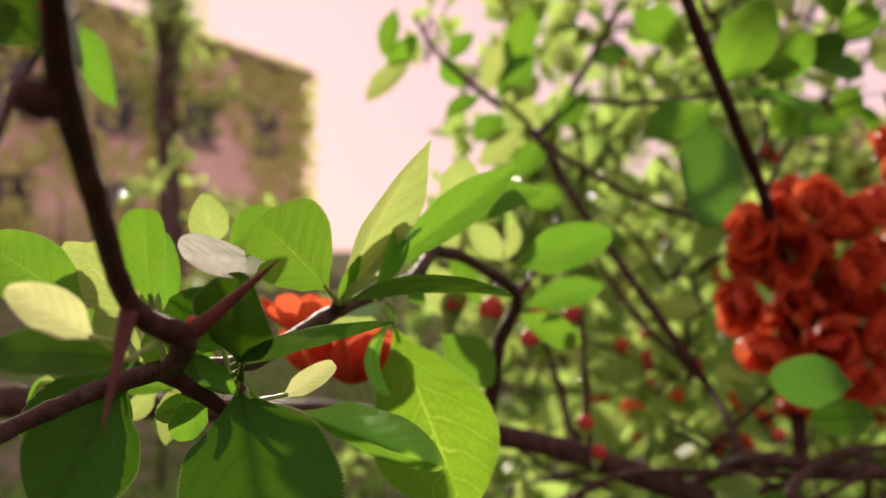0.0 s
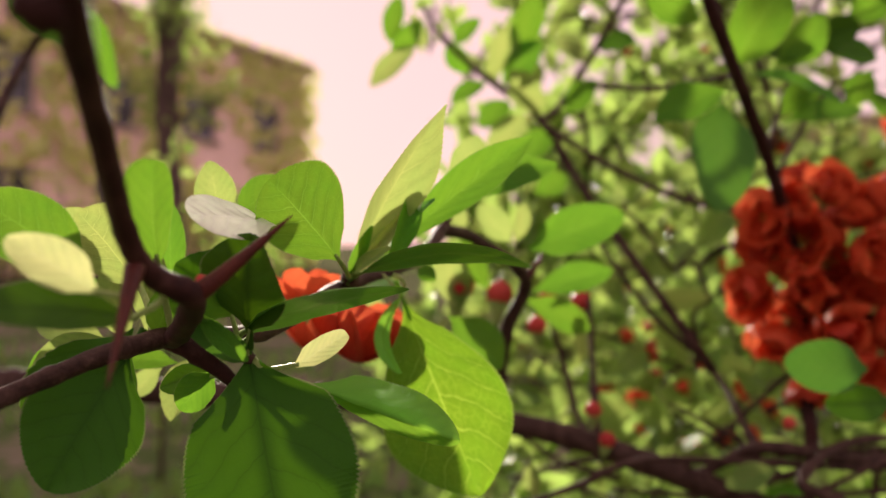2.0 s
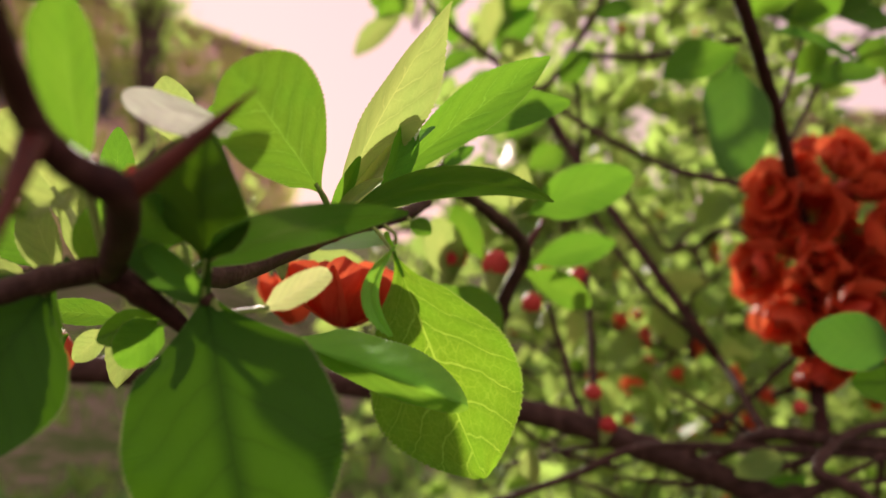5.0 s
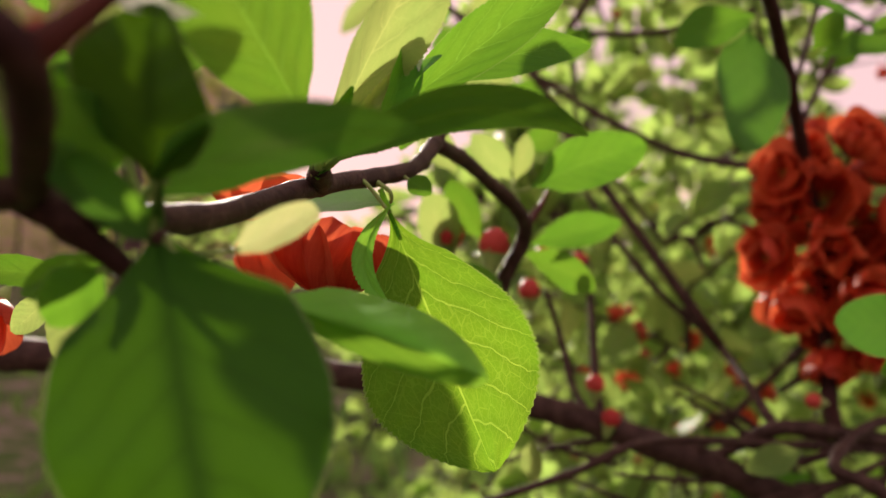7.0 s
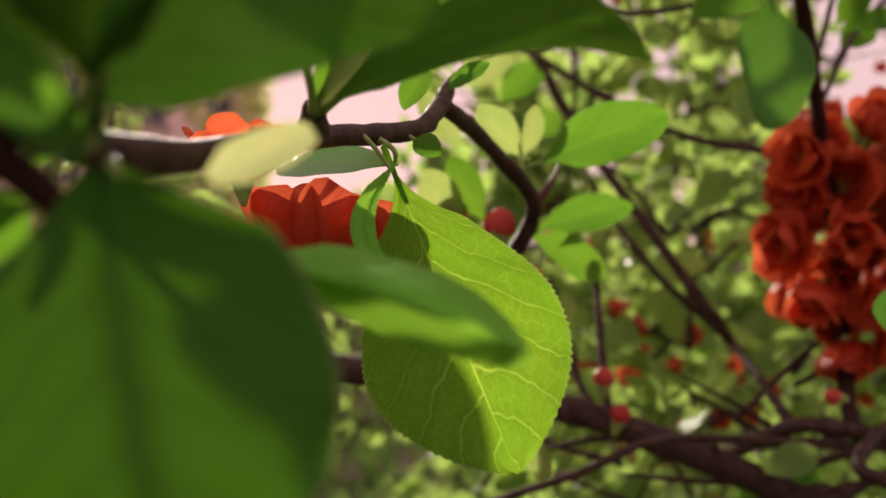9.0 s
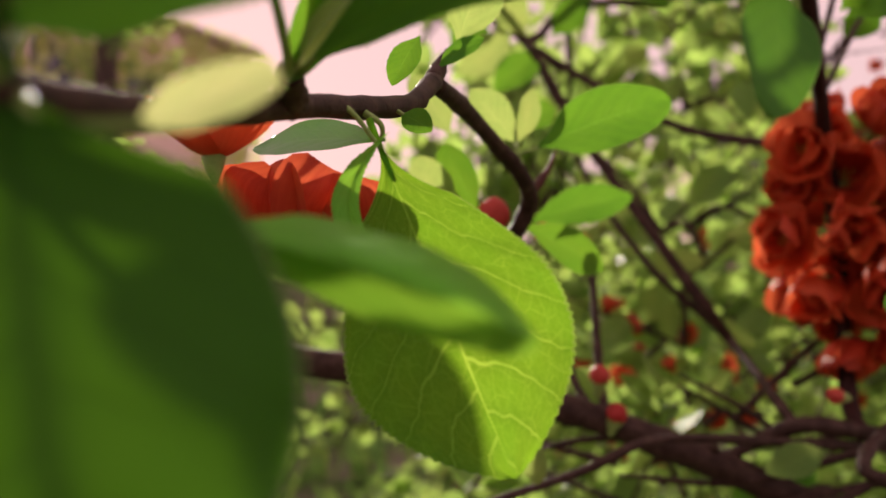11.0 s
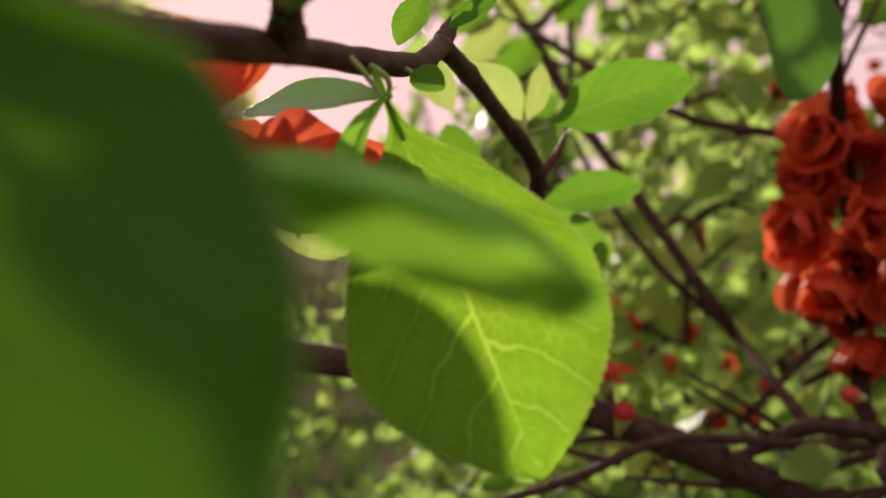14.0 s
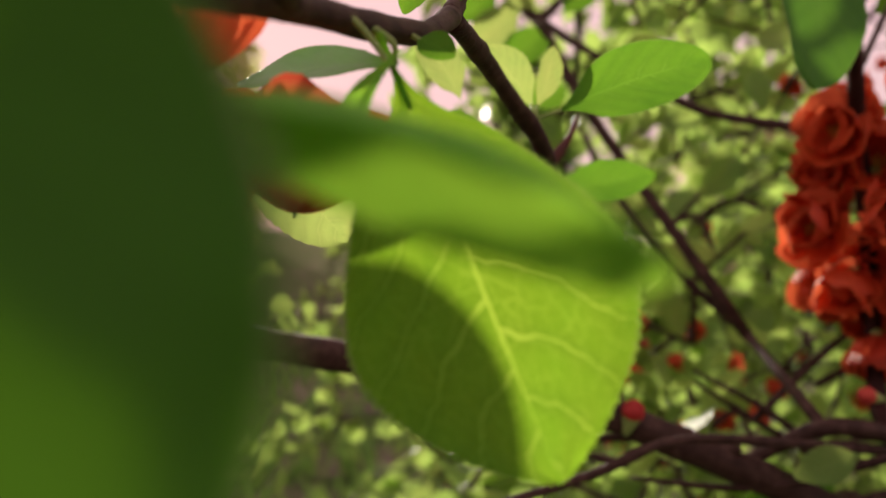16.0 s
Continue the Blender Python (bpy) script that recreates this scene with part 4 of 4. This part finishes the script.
# Near-white colour stands in for a sheen on this leaf.
leaf(bush, (-0.0306, 0.2490, 0.7840), (-0.0085, 0.2380, 0.8090), 0.0046, 30, PALE, "narrow pale folded leaf", 74, fold=0.6, peak=0.62, point=1.1, nu=60)
leaf(bush, (-0.0300, 0.2490, 0.7838), (-0.0060, 0.2400, 0.8060), 0.0052, -35, GLOSSY, "", 75, fold=0.5, peak=0.6, point=1.0, nu=60)
leaf(bush, (-0.0304, 0.2490, 0.7838), (-0.0145, 0.2352, 0.8025), 0.0036, 20, NEWLEAF, "", 67, fold=0.5, nu=40)
leaf(bush, (-0.0312, 0.2480, 0.7844), (-0.0231, 0.2336, 0.7983), 0.0033, 10, LEAF, "", 68, fold=0.4, nu=40)
leaf(bush, (-0.0300, 0.2490, 0.7841), (-0.0172, 0.2240, 0.7925), 0.0032, -30, YOUNG, "", 69, fold=0.4, nu=40)

# pale sprays behind the thorny stem
for k, (base, tip, w, roll, mat) in enumerate([
        ((-0.0724, 0.2000, 0.7728), (-0.0744, 0.2080, 0.7934), 0.0081, 20, YOUNG), ((-0.0732, 0.1952, 0.7702), (-0.0820, 0.2000, 0.7881), 0.0088, -15, YOUNG),
        ((-0.0702, 0.2048, 0.7724), (-0.0695, 0.2160, 0.7873), 0.0053, 40, YOUNG), ((-0.0672, 0.2016, 0.7708), (-0.0624, 0.2080, 0.7841), 0.0044, -30, LEAF),
        ((-0.0818, 0.2112, 0.7718), (-0.0990, 0.2208, 0.7836), 0.0099, 25, LEAF), ((-0.0839, 0.2080, 0.7688), (-0.1059, 0.2176, 0.7732), 0.0082, 35, YOUNG),
        ((-0.0624, 0.1984, 0.7699), (-0.0571, 0.2080, 0.7738), 0.0047, 10, LEAF), ((-0.0824, 0.2240, 0.7793), (-0.0913, 0.2320, 0.7997), 0.0082, 5, YOUNG),
        ((-0.0926, 0.2160, 0.7658), (-0.1118, 0.2240, 0.7590), 0.0085, 20, LEAF), ((-0.0756, 0.2272, 0.7763), (-0.0788, 0.2368, 0.8046), 0.0075, 15, LEAF)]):
    leaf(bush, base, tip, w, roll, mat, "", 80 + k, bend=0.05, fold=0.25, nu=40, nv=8)

# leaves deeper in, below the twig; the first two are added, unseen shade casters

leaf(bush, (-0.0632, 0.2560, 0.7307), (-0.0377, 0.2480, 0.7228), 0.0206, -20, LEAF, "", 45, nu=24)
# Placed unseen, so its shadow falls low on the broad veined leaf.
leaf(bush, (-0.0535, 0.3720, 0.7770), (-0.0265, 0.3690, 0.7475), 0.0230, 0, YOUNG, "", 47, point=0.55, nu=40)
leaf(bush, (-0.0540, 0.1900, 0.7650), (-0.0612, 0.1890, 0.7570), 0.0075, 4, LEAF, "", 49, peak=0.5, point=0.6, wave=0.06, nu=40)
leaf(bush, (-0.0812, 0.2160, 0.7591), (-0.0951, 0.2080, 0.7437), 0.0159, 10, LEAF, "", 48, nu=24)


# leaves beside the hanging blossoms
leaf(bush, (0.1511, 0.4720, 0.8735), (0.1416, 0.4480, 0.8110), 0.0371, -8, DULL, "oval leaf hanging beside the twig", 50, bend=0.03, fold=0.1, peak=0.5, point=0.58, nu=64, stalk=0.008)
leaf(bush, (0.1525, 0.4672, 0.8791), (0.1117, 0.4640, 0.8615), 0.0260, 35, LEAF, "", 51, bend=0.08, nu=30)
leaf(bush, (0.1663, 0.4720, 0.8894), (0.2223, 0.4800, 0.8737), 0.0222, -55, LEAF, "", 52, nu=30)
leaf(bush, (0.1951, 0.4960, 0.8659), (0.2410, 0.4960, 0.8733), 0.0197, -45, LEAF, "", 53, nu=30)
leaf(bush, (0.1935, 0.4960, 0.8692), (0.2097, 0.4960, 0.8905), 0.0148, 0, LEAF, "", 54, nu=30)
leaf(bush, (0.1468, 0.4560, 0.8865), (0.1761, 0.4480, 0.9349), 0.0325, 10, LEAF, "", 55, nu=30)
leaf(bush, (0.1320, 0.4480, 0.9112), (0.1024, 0.4480, 0.9257), 0.0207, 0, LEAF, "", 56, nu=30)
leaf(bush, (0.1929, 0.3920, 0.7364), (0.1497, 0.3824, 0.7401), 0.0234, 8, DULL, "rounded leaf under the blossoms", 57, peak=0.55, point=0.52, fold=0.08, nu=64)
leaf(bush, (0.2034, 0.3920, 0.7209), (0.1687, 0.3840, 0.7217), 0.0168, 10, THICK, "", 58, point=0.52, nu=30)
leaf(bush, (0.1860, 0.4800, 0.6668), (0.1571, 0.4800, 0.6567), 0.0155, 30, YOUNG, "", 60, nu=24)
leaf(bush, (0.0400, 0.4160, 0.6874), (0.0414, 0.4160, 0.6694), 0.0095, 30, YOUNG, "", 61, nu=24)

# leaves round the upright twig, under the sky
for k, (base, tip, w, roll, mat) in enumerate([
        ((0.2009, 0.5280, 0.9042), (0.2349, 0.5280, 0.9364), 0.0258, 15, LEAF), ((0.1955, 0.5280, 0.9114), (0.2239, 0.5360, 0.9185), 0.0179, -20, THICK), ((0.2340, 0.5600, 0.9295), (0.2719, 0.5600, 0.9390), 0.0228, 20, THICK),
        ((0.2563, 0.5760, 0.9254), (0.2914, 0.5760, 0.9215), 0.0219, -25, THICK), ((0.2680, 0.5760, 0.9488), (0.3031, 0.5760, 0.9645), 0.0234, 10, LEAF), ((0.2911, 0.6080, 0.9654), (0.2746, 0.6080, 0.9983), 0.0231, 0, THICK),
        ((0.2795, 0.5600, 0.9105), (0.2643, 0.5600, 0.8858), 0.0190, 20, LEAF), ((0.2602, 0.5760, 0.9020), (0.2406, 0.5760, 0.8785), 0.0215, -10, LEAF), ((0.2953, 0.5760, 0.9488), (0.3149, 0.5760, 0.9215), 0.0219, 15, YOUNG),
        ((0.2875, 0.5920, 0.9008), (0.3116, 0.5920, 0.8827), 0.0193, -30, LEAF), ((0.2473, 0.5920, 0.9650), (0.2313, 0.5920, 0.9891), 0.0225, 20, YOUNG), ((0.3200, 0.6080, 0.9117), (0.3447, 0.6080, 0.9035), 0.0206, 5, THICK)]):
    leaf(bush, base, tip, w, roll, mat, "", 100 + k, bend=0.06, fold=0.2, nu=24, nv=6)
branch(bush, [r4((0.1913, 0.5120, 0.8490), 0.0016), r4((0.2306, 0.5520, 0.9239), 0.0014), r4((0.2719, 0.5760, 0.9488), 0.0010), r4((0.3055, 0.5920, 0.9690), 0.0006)], seed=24)
branch(bush, [r4((0.2027, 0.5280, 0.8344), 0.0016), r4((0.2563, 0.5760, 0.8981), 0.0014), r4((0.2995, 0.5920, 0.9168), 0.0008)], seed=25)

# spray above the clearing, against the sky
def spray(first, spots):
    """Small leaves high in the crown: base, tip, width and roll of each."""
    for k, (base, tip, w, roll) in enumerate(spots, first):
        leaf(bush, base, tip, w, roll, YOUNG if k % 3 == 0 else LEAF, "", k * 1.3, bend=0.06, fold=0.2, nu=18, nv=6)


spray(0, [
    ((-0.0245, 0.7360, 0.9696), (-0.0684, 0.7360, 0.9303), 0.0221, 20), ((-0.0212, 0.7360, 0.9902), (-0.0505, 0.7360, 0.9631), 0.0196, -30), ((-0.0409, 0.7360, 1.0145), (-0.0524, 0.7360, 0.9695), 0.0187, 10),
    ((-0.0230, 0.7360, 0.9584), (-0.0320, 0.7360, 0.9950), 0.0177, 40), ((-0.0025, 0.7360, 0.9707), (0.0163, 0.7360, 0.9424), 0.0196, 10), ((0.0024, 0.7360, 0.9658), (0.0274, 0.7280, 0.9882), 0.0173, -20),
    ((0.0350, 0.7200, 0.9344), (0.0544, 0.7040, 0.9770), 0.0263, 10), ((0.0456, 0.7200, 0.9287), (0.0779, 0.7040, 0.9631), 0.0291, -20), ((0.0527, 0.7200, 0.9479), (0.0744, 0.7040, 1.0051), 0.0272, 15)])
spray(9, [
    ((0.0754, 0.6880, 0.8974), (0.0487, 0.6720, 0.9327), 0.0268, 0), ((0.0336, 0.7200, 0.9334), (0.0023, 0.7040, 0.9113), 0.0188, 30), ((0.0515, 0.7040, 0.9139), (0.0251, 0.6880, 0.8880), 0.0229, 15),
    ((0.0663, 0.6880, 0.8997), (0.0290, 0.6720, 0.8679), 0.0242, -10), ((0.0869, 0.6880, 0.8883), (0.0536, 0.6720, 0.8568), 0.0251, 20), ((0.0961, 0.7040, 0.9024), (0.1210, 0.6880, 0.9274), 0.0229, -20),
    ((0.1173, 0.7200, 0.9482), (0.0908, 0.7200, 0.9720), 0.0230, 25), ((0.1268, 0.7200, 0.9626), (0.1566, 0.7040, 0.9635), 0.0235, -30), ((0.0962, 0.6720, 0.8481), (0.0676, 0.6560, 0.8335), 0.0210, 10)])

# blossoms and buds
flower(bush, (-0.0322, 0.2900, 0.7530), (0.03, 0.10, 0.98), 0.90, 2, 9, False, 0.15, loose=0.3, broad=1.45)
flower(bush, (-0.0545, 0.3400, 0.7490), (-0.15, 0.10, 0.90), 0.80, 2, 11, False, 0.15)
flower(bush, (-0.0480, 0.2760, 0.7725), (-0.1, 0.1, 1.0), 0.64, 1, 2, False, loose=0.7, broad=1.0)
flower(bush, (-0.1265, 0.3120, 0.7505), (-0.2, -0.5, -0.6), 0.75, 1, 4)
flower(bush, (-0.0744, 0.1520, 0.8380), (0.1, -0.3, 0.9), 0.28, 2, 5)


def blossoms(first, spots):
    """Blossoms packed round the upright twig: place and facing of each."""
    for k, (at, axis) in enumerate(spots, first):
        flower(bush, Vector(at) + Vector((0.010, 0, 0)), axis, 1.0 + 0.06 * (k % 4), (1, 2, 1, 1, 2)[k % 5], 20 + k, double=True)


blossoms(0, [
    ((0.2031, 0.5520, 0.8107), (-0.8, -0.5, 0.1)), ((0.2352, 0.5520, 0.8218), (0.0, -0.6, 0.6)), ((0.2723, 0.5600, 0.8206), (0.4, -0.7, 0.5)),
    ((0.1954, 0.5520, 0.7630), (-0.9, -0.5, 0.0)), ((0.2145, 0.5408, 0.7673), (-0.2, -1.0, 0.1)), ((0.2538, 0.5520, 0.7871), (0.3, -0.9, 0.0)),
    ((0.2084, 0.5520, 0.7411), (-0.5, -0.6, -0.6)), ((0.2345, 0.5408, 0.7440), (0.0, -0.9, -0.4)), ((0.2688, 0.5520, 0.7505), (0.6, -0.7, -0.3)),
    ((0.2769, 0.5600, 0.7202), (0.3, -0.6, -0.7)), ((0.2293, 0.5600, 0.7088), (-0.2, -0.6, -0.8))])
blossoms(11, [
    ((0.2974, 0.5760, 0.8445), (0.3, -0.7, 0.5)), ((0.2999, 0.5920, 0.8656), (0.2, -0.7, 0.4)), ((0.3023, 0.5600, 0.7836), (0.6, -0.7, 0.0)),
    ((0.3066, 0.5600, 0.7203), (0.6, -0.6, -0.4)), ((0.2242, 0.5600, 0.7943), (-0.4, -0.9, 0.2)), ((0.2068, 0.5680, 0.7868), (-0.9, -0.4, 0.2)),
    ((0.2538, 0.5600, 0.8093), (0.2, -0.7, 0.6)), ((0.2507, 0.5520, 0.7211), (0.1, -0.8, -0.5)), ((0.2878, 0.5680, 0.7985), (0.5, -0.8, 0.2)),
    ((0.2463, 0.5760, 0.7793), (0.0, -0.9, 0.3)), ((0.2748, 0.5792, 0.7678), (0.2, -0.9, 0.1))])
# The eight rear ones are added, mostly hidden, to shade the front blossoms.
blossoms(22, [
    ((0.2427, 0.5760, 0.7563), (-0.2, -0.9, -0.2)), ((0.2697, 0.5760, 0.7296), (0.2, -0.9, -0.3)), ((0.2473, 0.6160, 0.8317), (-0.3, 0.3, 0.8)),
    ((0.2721, 0.6160, 0.8031), (0.1, 0.4, 0.7)), ((0.3006, 0.6240, 0.8200), (0.3, 0.4, 0.7)), ((0.2477, 0.6160, 0.7784), (-0.3, 0.7, 0.3)),
    ((0.2766, 0.6160, 0.7622), (0.0, 0.8, 0.2)), ((0.3092, 0.6240, 0.7785), (0.4, 0.6, 0.2)), ((0.2528, 0.6080, 0.7341), (-0.3, 0.7, -0.1)),
    ((0.2891, 0.6160, 0.7376), (0.3, 0.7, -0.1)), ((0.2314, 0.5760, 0.7256), (-0.4, -0.8, -0.3))])
# blossoms deeper in the cluster, between the front ones
rng = random.Random(77)
for k in range(16):
    at = Vector((rng.uniform(0.222, 0.310), rng.uniform(0.575, 0.605), rng.uniform(0.725, 0.825)))
    flower(bush, at, (rng.gauss(0, 0.6), -0.8, rng.gauss(0, 0.6)), rng.uniform(0.9, 1.1), 1, 120 + k, double=True)
for k, at in enumerate([(0.1760, 0.7840, 0.6437), (0.2263, 0.8320, 0.6539), (0.2281, 0.7680, 0.6156), (0.2610, 0.8000, 0.6052), (0.2797, 0.7840, 0.6144), (0.2105, 0.8480, 0.6884), (0.1772, 0.8320, 0.7103), (0.3077, 0.8160, 0.6318), (0.2672, 0.8640, 0.6717), (0.1587, 0.8480, 0.6568)]):
    flower(bush, at, (math.sin(k * 2.1), -0.5, math.cos(k * 1.7)), 0.62, 1 + k % 2, 60 + k)
bud(bush, (-0.0440, 0.1480, 0.7860), (-0.4, -0.3, 1), 0.16)
bud(bush, (0.0036, 0.4528, 0.7642), (0.1, -0.2, 1), 1.2)
bud(bush, (0.0249, 0.4400, 0.7613), (0.1, -0.1, 1), 0.95, 1)
bud(bush, (0.0605, 0.5120, 0.7566), (-0.2, -0.1, 1), 0.75, 2)
bud(bush, (0.0869, 0.5600, 0.7491), (0.1, -0.2, 1), 1.0, 3)
bud(bush, (0.0572, 0.5440, 0.7357), (-0.1, -0.3, 1), 0.9, 4)
bud(bush, (0.0850, 0.4992, 0.6914), (0.0, -0.2, 1), 0.7, 5)
bud(bush, (0.0917, 0.4960, 0.6743), (0.2, -0.2, 1), 0.7, 6)
bud(bush, (0.2101, 0.5120, 0.6851), (-1, -0.2, 0.2), 0.6, 7)


# ---- the rest of the quince and its neighbours: twigs with tufts of leaves ----
def inside(p, balls):
    return any(sum(((p[i] - c[i]) / r[i]) ** 2 for i in range(3)) < 1 for c, r in balls)


def clearing(p):
    """An opening in the crowns, up and to the side, where the sky comes through."""
    y = p.y - 0.1
    return abs(p.x + 0.01 - 0.575 * y) < 0.055 * y + 0.02 and abs(p.z - 0.76 - 0.235 * y) < 0.075 * y + 0.02


def thicket(owner, balls, count, near, leaf_len, per_twig, seed, single=0, blossoms=0, first=0):
    """Twigs through the ellipsoids, each with a row of leaves; the nearest leaves are objects of their own."""
    rng = random.Random(seed)
    tv, tf, spots = [], [], []
    starts = []
    for k in range(count):
        while True:
            c, r = rng.choices(balls, weights=[(q[0] * q[1] * q[2]) ** 0.8 for _, q in balls])[0]
            p = Vector([c[i] + rng.uniform(-1, 1) * r[i] for i in range(3)])
            if inside(p, balls) and p.y > near and p.z > 0.04 and not clearing(p):
                break
        starts.append(p)
    root = WORLD_OF[owner].translation
    starts.sort(key=lambda q: (q - root).length)
    wood = list(NODES[first:]) or [root.copy()]
    for k, p in enumerate(starts):
        d = Vector((rng.gauss(0, 0.7), rng.gauss(0, 0.6), rng.gauss(0.5, 0.6))).normalized()
        ln = rng.uniform(0.10, 0.28)
        side = d.cross(Vector((0.2, 0.9, 0.3))).normalized()
        near_node = min(wood, key=lambda q: (q - (p - d * ln * 0.5)).length_squared)
        from_node = p - d * ln * 0.5
        if (near_node - from_node).length > 0.004:
            bow = (near_node + from_node) / 2 + Vector((rng.gauss(0, 0.01), rng.gauss(0, 0.01), 0.02))
            v, f = tube([r4(near_node, 0.0030), r4(bow, 0.0026), r4(from_node, 0.0022)], steps=4, sides=5, seed=k)
            s = len(tv)
            tv += v
            tf += [tuple(i + s for i in q) for q in f]
            wood += [bow]
        wood += [from_node, p.copy(), p + d * ln * 0.4]
        pts = [r4(p - d * ln * 0.5, 0.0022), r4(p + side * rng.uniform(-0.02, 0.02), 0.0017), r4(p + d * ln * 0.5, 0.0008)]
        v, f = tube(pts, steps=3, sides=5, seed=k)
        s = len(tv)
        tv += v
        tf += [tuple(i + s for i in q) for q in f]
        for q in range(per_twig):
            u = rng.uniform(-0.5, 0.5)
            b = p + d * ln * u + side * rng.gauss(0, 0.006)
            if b.y < near or clearing(b):
                continue
            a = Vector((rng.gauss(0, 1), rng.gauss(0, 1), rng.gauss(0.25, 0.8))).normalized() + d * 0.5
            sz = leaf_len * rng.uniform(0.55, 1.15)
            spots.append((b, b + a.normalized() * sz, sz * rng.uniform(0.48, 0.66), rng.uniform(-75, 75), rng.uniform(0.02, 0.1)))
        if rng.random() < blossoms:
            b = p + d * ln * 0.5
            if rng.random() < 0.5:
                flower(owner, b, (rng.gauss(0, 1), -0.6, rng.gauss(0, 1)), rng.uniform(0.6, 0.85), rng.randrange(3), k)
            else:
                bud(owner, b, (rng.gauss(0, 0.4), -0.2, 1), rng.uniform(0.7, 1.0), k)
    ob = new("twig_growth", mesh_of("twig_growth", tv, tf, BARK))
    place(ob, Matrix.Identity(4), owner)
    tagged(ob, kind="stuff")
    spots.sort(key=lambda s: s[0].y)
    kept = len(STALKLESS)
    for b, t, w, roll, bend in spots[:single]:
        leaf(owner, b, t, w, roll, LEAF, bend=bend, fold=0.2, nu=14, nv=6, teeth=0.02)
    del STALKLESS[kept:]
    scatter_leaves("leaves", owner, spots[single:], LEAVES)


thicket(bush, [((0.72, 1.10, 0.86), (0.62, 0.50, 0.55)), ((0.35, 1.0, 0.45), (0.5, 0.4, 0.30)), ((0.27, 1.2, 1.08), (0.22, 0.3, 0.22)), ((0.0, 1.25, 1.13), (0.07, 0.08, 0.09))], 340, 0.60, 0.050, 11, 11, 160, 0.34, first_node)

thicket(bush, [((0.11, 1.15, 0.87), (0.10, 0.20, 0.13))], 26, 0.80, 0.046, 11, 15, first=first_node)

# stalks from the wood to the leaves that have none yet
for ob, base, way in STALKLESS:
    node = min(NODES, key=lambda q: (q - base).length_squared)
    gap = (node - base).length
    if 0.0015 < gap < 0.013:
        mid = (node + base) / 2 - way * min(0.3 * gap, 0.006)
        r = 0.0006
        v, f = tube([r4(node, r * 1.5), r4(mid, r), r4(base + way * 0.001, r * 0.8)], steps=5, sides=6, knobs=0.05)
        part("stalk", mesh_of("stalk", v, f, STALK), ob)

mark = len(NODES)
back_bush = thing("quince_bush", (0.9, 1.9, 0.0), "broad quince bush in fresh leaf with scattered blossoms", "bush", "quince bushes")
branch(back_bush, [(0.9, 1.9, -0.03, 0.02), (0.85, 1.85, 0.5, 0.013), (0.7, 1.8, 0.9, 0.008), (0.55, 1.75, 1.2, 0.004)], seed=30)
branch(back_bush, [(0.9, 1.9, -0.03, 0.018), (1.05, 1.9, 0.5, 0.012), (1.15, 1.95, 0.95, 0.007), (1.2, 2.0, 1.4, 0.004)], seed=31)
branch(back_bush, [(0.9, 1.9, -0.03, 0.018), (0.6, 1.8, 0.35, 0.010), (0.2, 1.75, 0.6, 0.006), (0.0, 1.7, 0.75, 0.003)], seed=32)
thicket(back_bush, [((0.95, 1.9, 1.0), (0.85, 0.6, 0.85)), ((0.45, 1.8, 0.5), (0.75, 0.5, 0.45))], 400, 1.35, 0.058, 10, 12, 0, 0.24, mark)

mark = len(NODES)
hedge = thing("hedge_bush", (2.6, 5.0, 0.0), "loose green hedge of leafy shrubs", "bush")
branch(hedge, [(2.6, 5.0, -0.03, 0.03), (2.5, 5.0, 0.6, 0.02), (2.3, 5.0, 1.2, 0.01)], seed=33)
thicket(hedge, [((2.6, 5.0, 0.7), (2.4, 0.8, 0.95)), ((0.6, 5.2, 0.4), (1.2, 0.6, 0.55))], 260, 3.0, 0.085, 10, 13, first=mark)

mark = len(NODES)
sapling = thing("sapling", (-0.95, 2.8, 0.0), "thin leafy young shoots in the open", "bush")
branch(sapling, [(-0.95, 2.8, -0.03, 0.008), (-0.93, 2.8, 0.5, 0.006), (-0.88, 2.8, 0.95, 0.003)], seed=34)
thicket(sapling, [((-0.90, 2.8, 0.97), (0.25, 0.2, 0.22)), ((-0.75, 2.9, 0.62), (0.45, 0.3, 0.25))], 34, 2.0, 0.06, 9, 14, first=mark)

# grass and weeds on the soil
rng = random.Random(9)
blades = []
for k in range(5200):
    y = rng.uniform(1.0, 7.0)
    x = rng.uniform(-0.75, 0.75) * y - 0.2
    if noise.noise(Vector((x * 1.1, y * 1.1, 7))) < rng.uniform(-0.40, 0.12):
        continue
    b = Vector((x, y, -0.03))
    a = Vector((rng.gauss(0, 0.5), rng.gauss(0, 0.5), 1)).normalized()
    s = rng.uniform(0.05, 0.14)
    blades.append((b, b + a * s, s * rng.uniform(0.1, 0.5), rng.uniform(-80, 80), 0.1))
scatter_leaves("grass", None, blades, GRASS, "short grass and small weeds on the soil", nu=3, nv=2)
bpy.data.objects["grass"]["category"] = "grass"
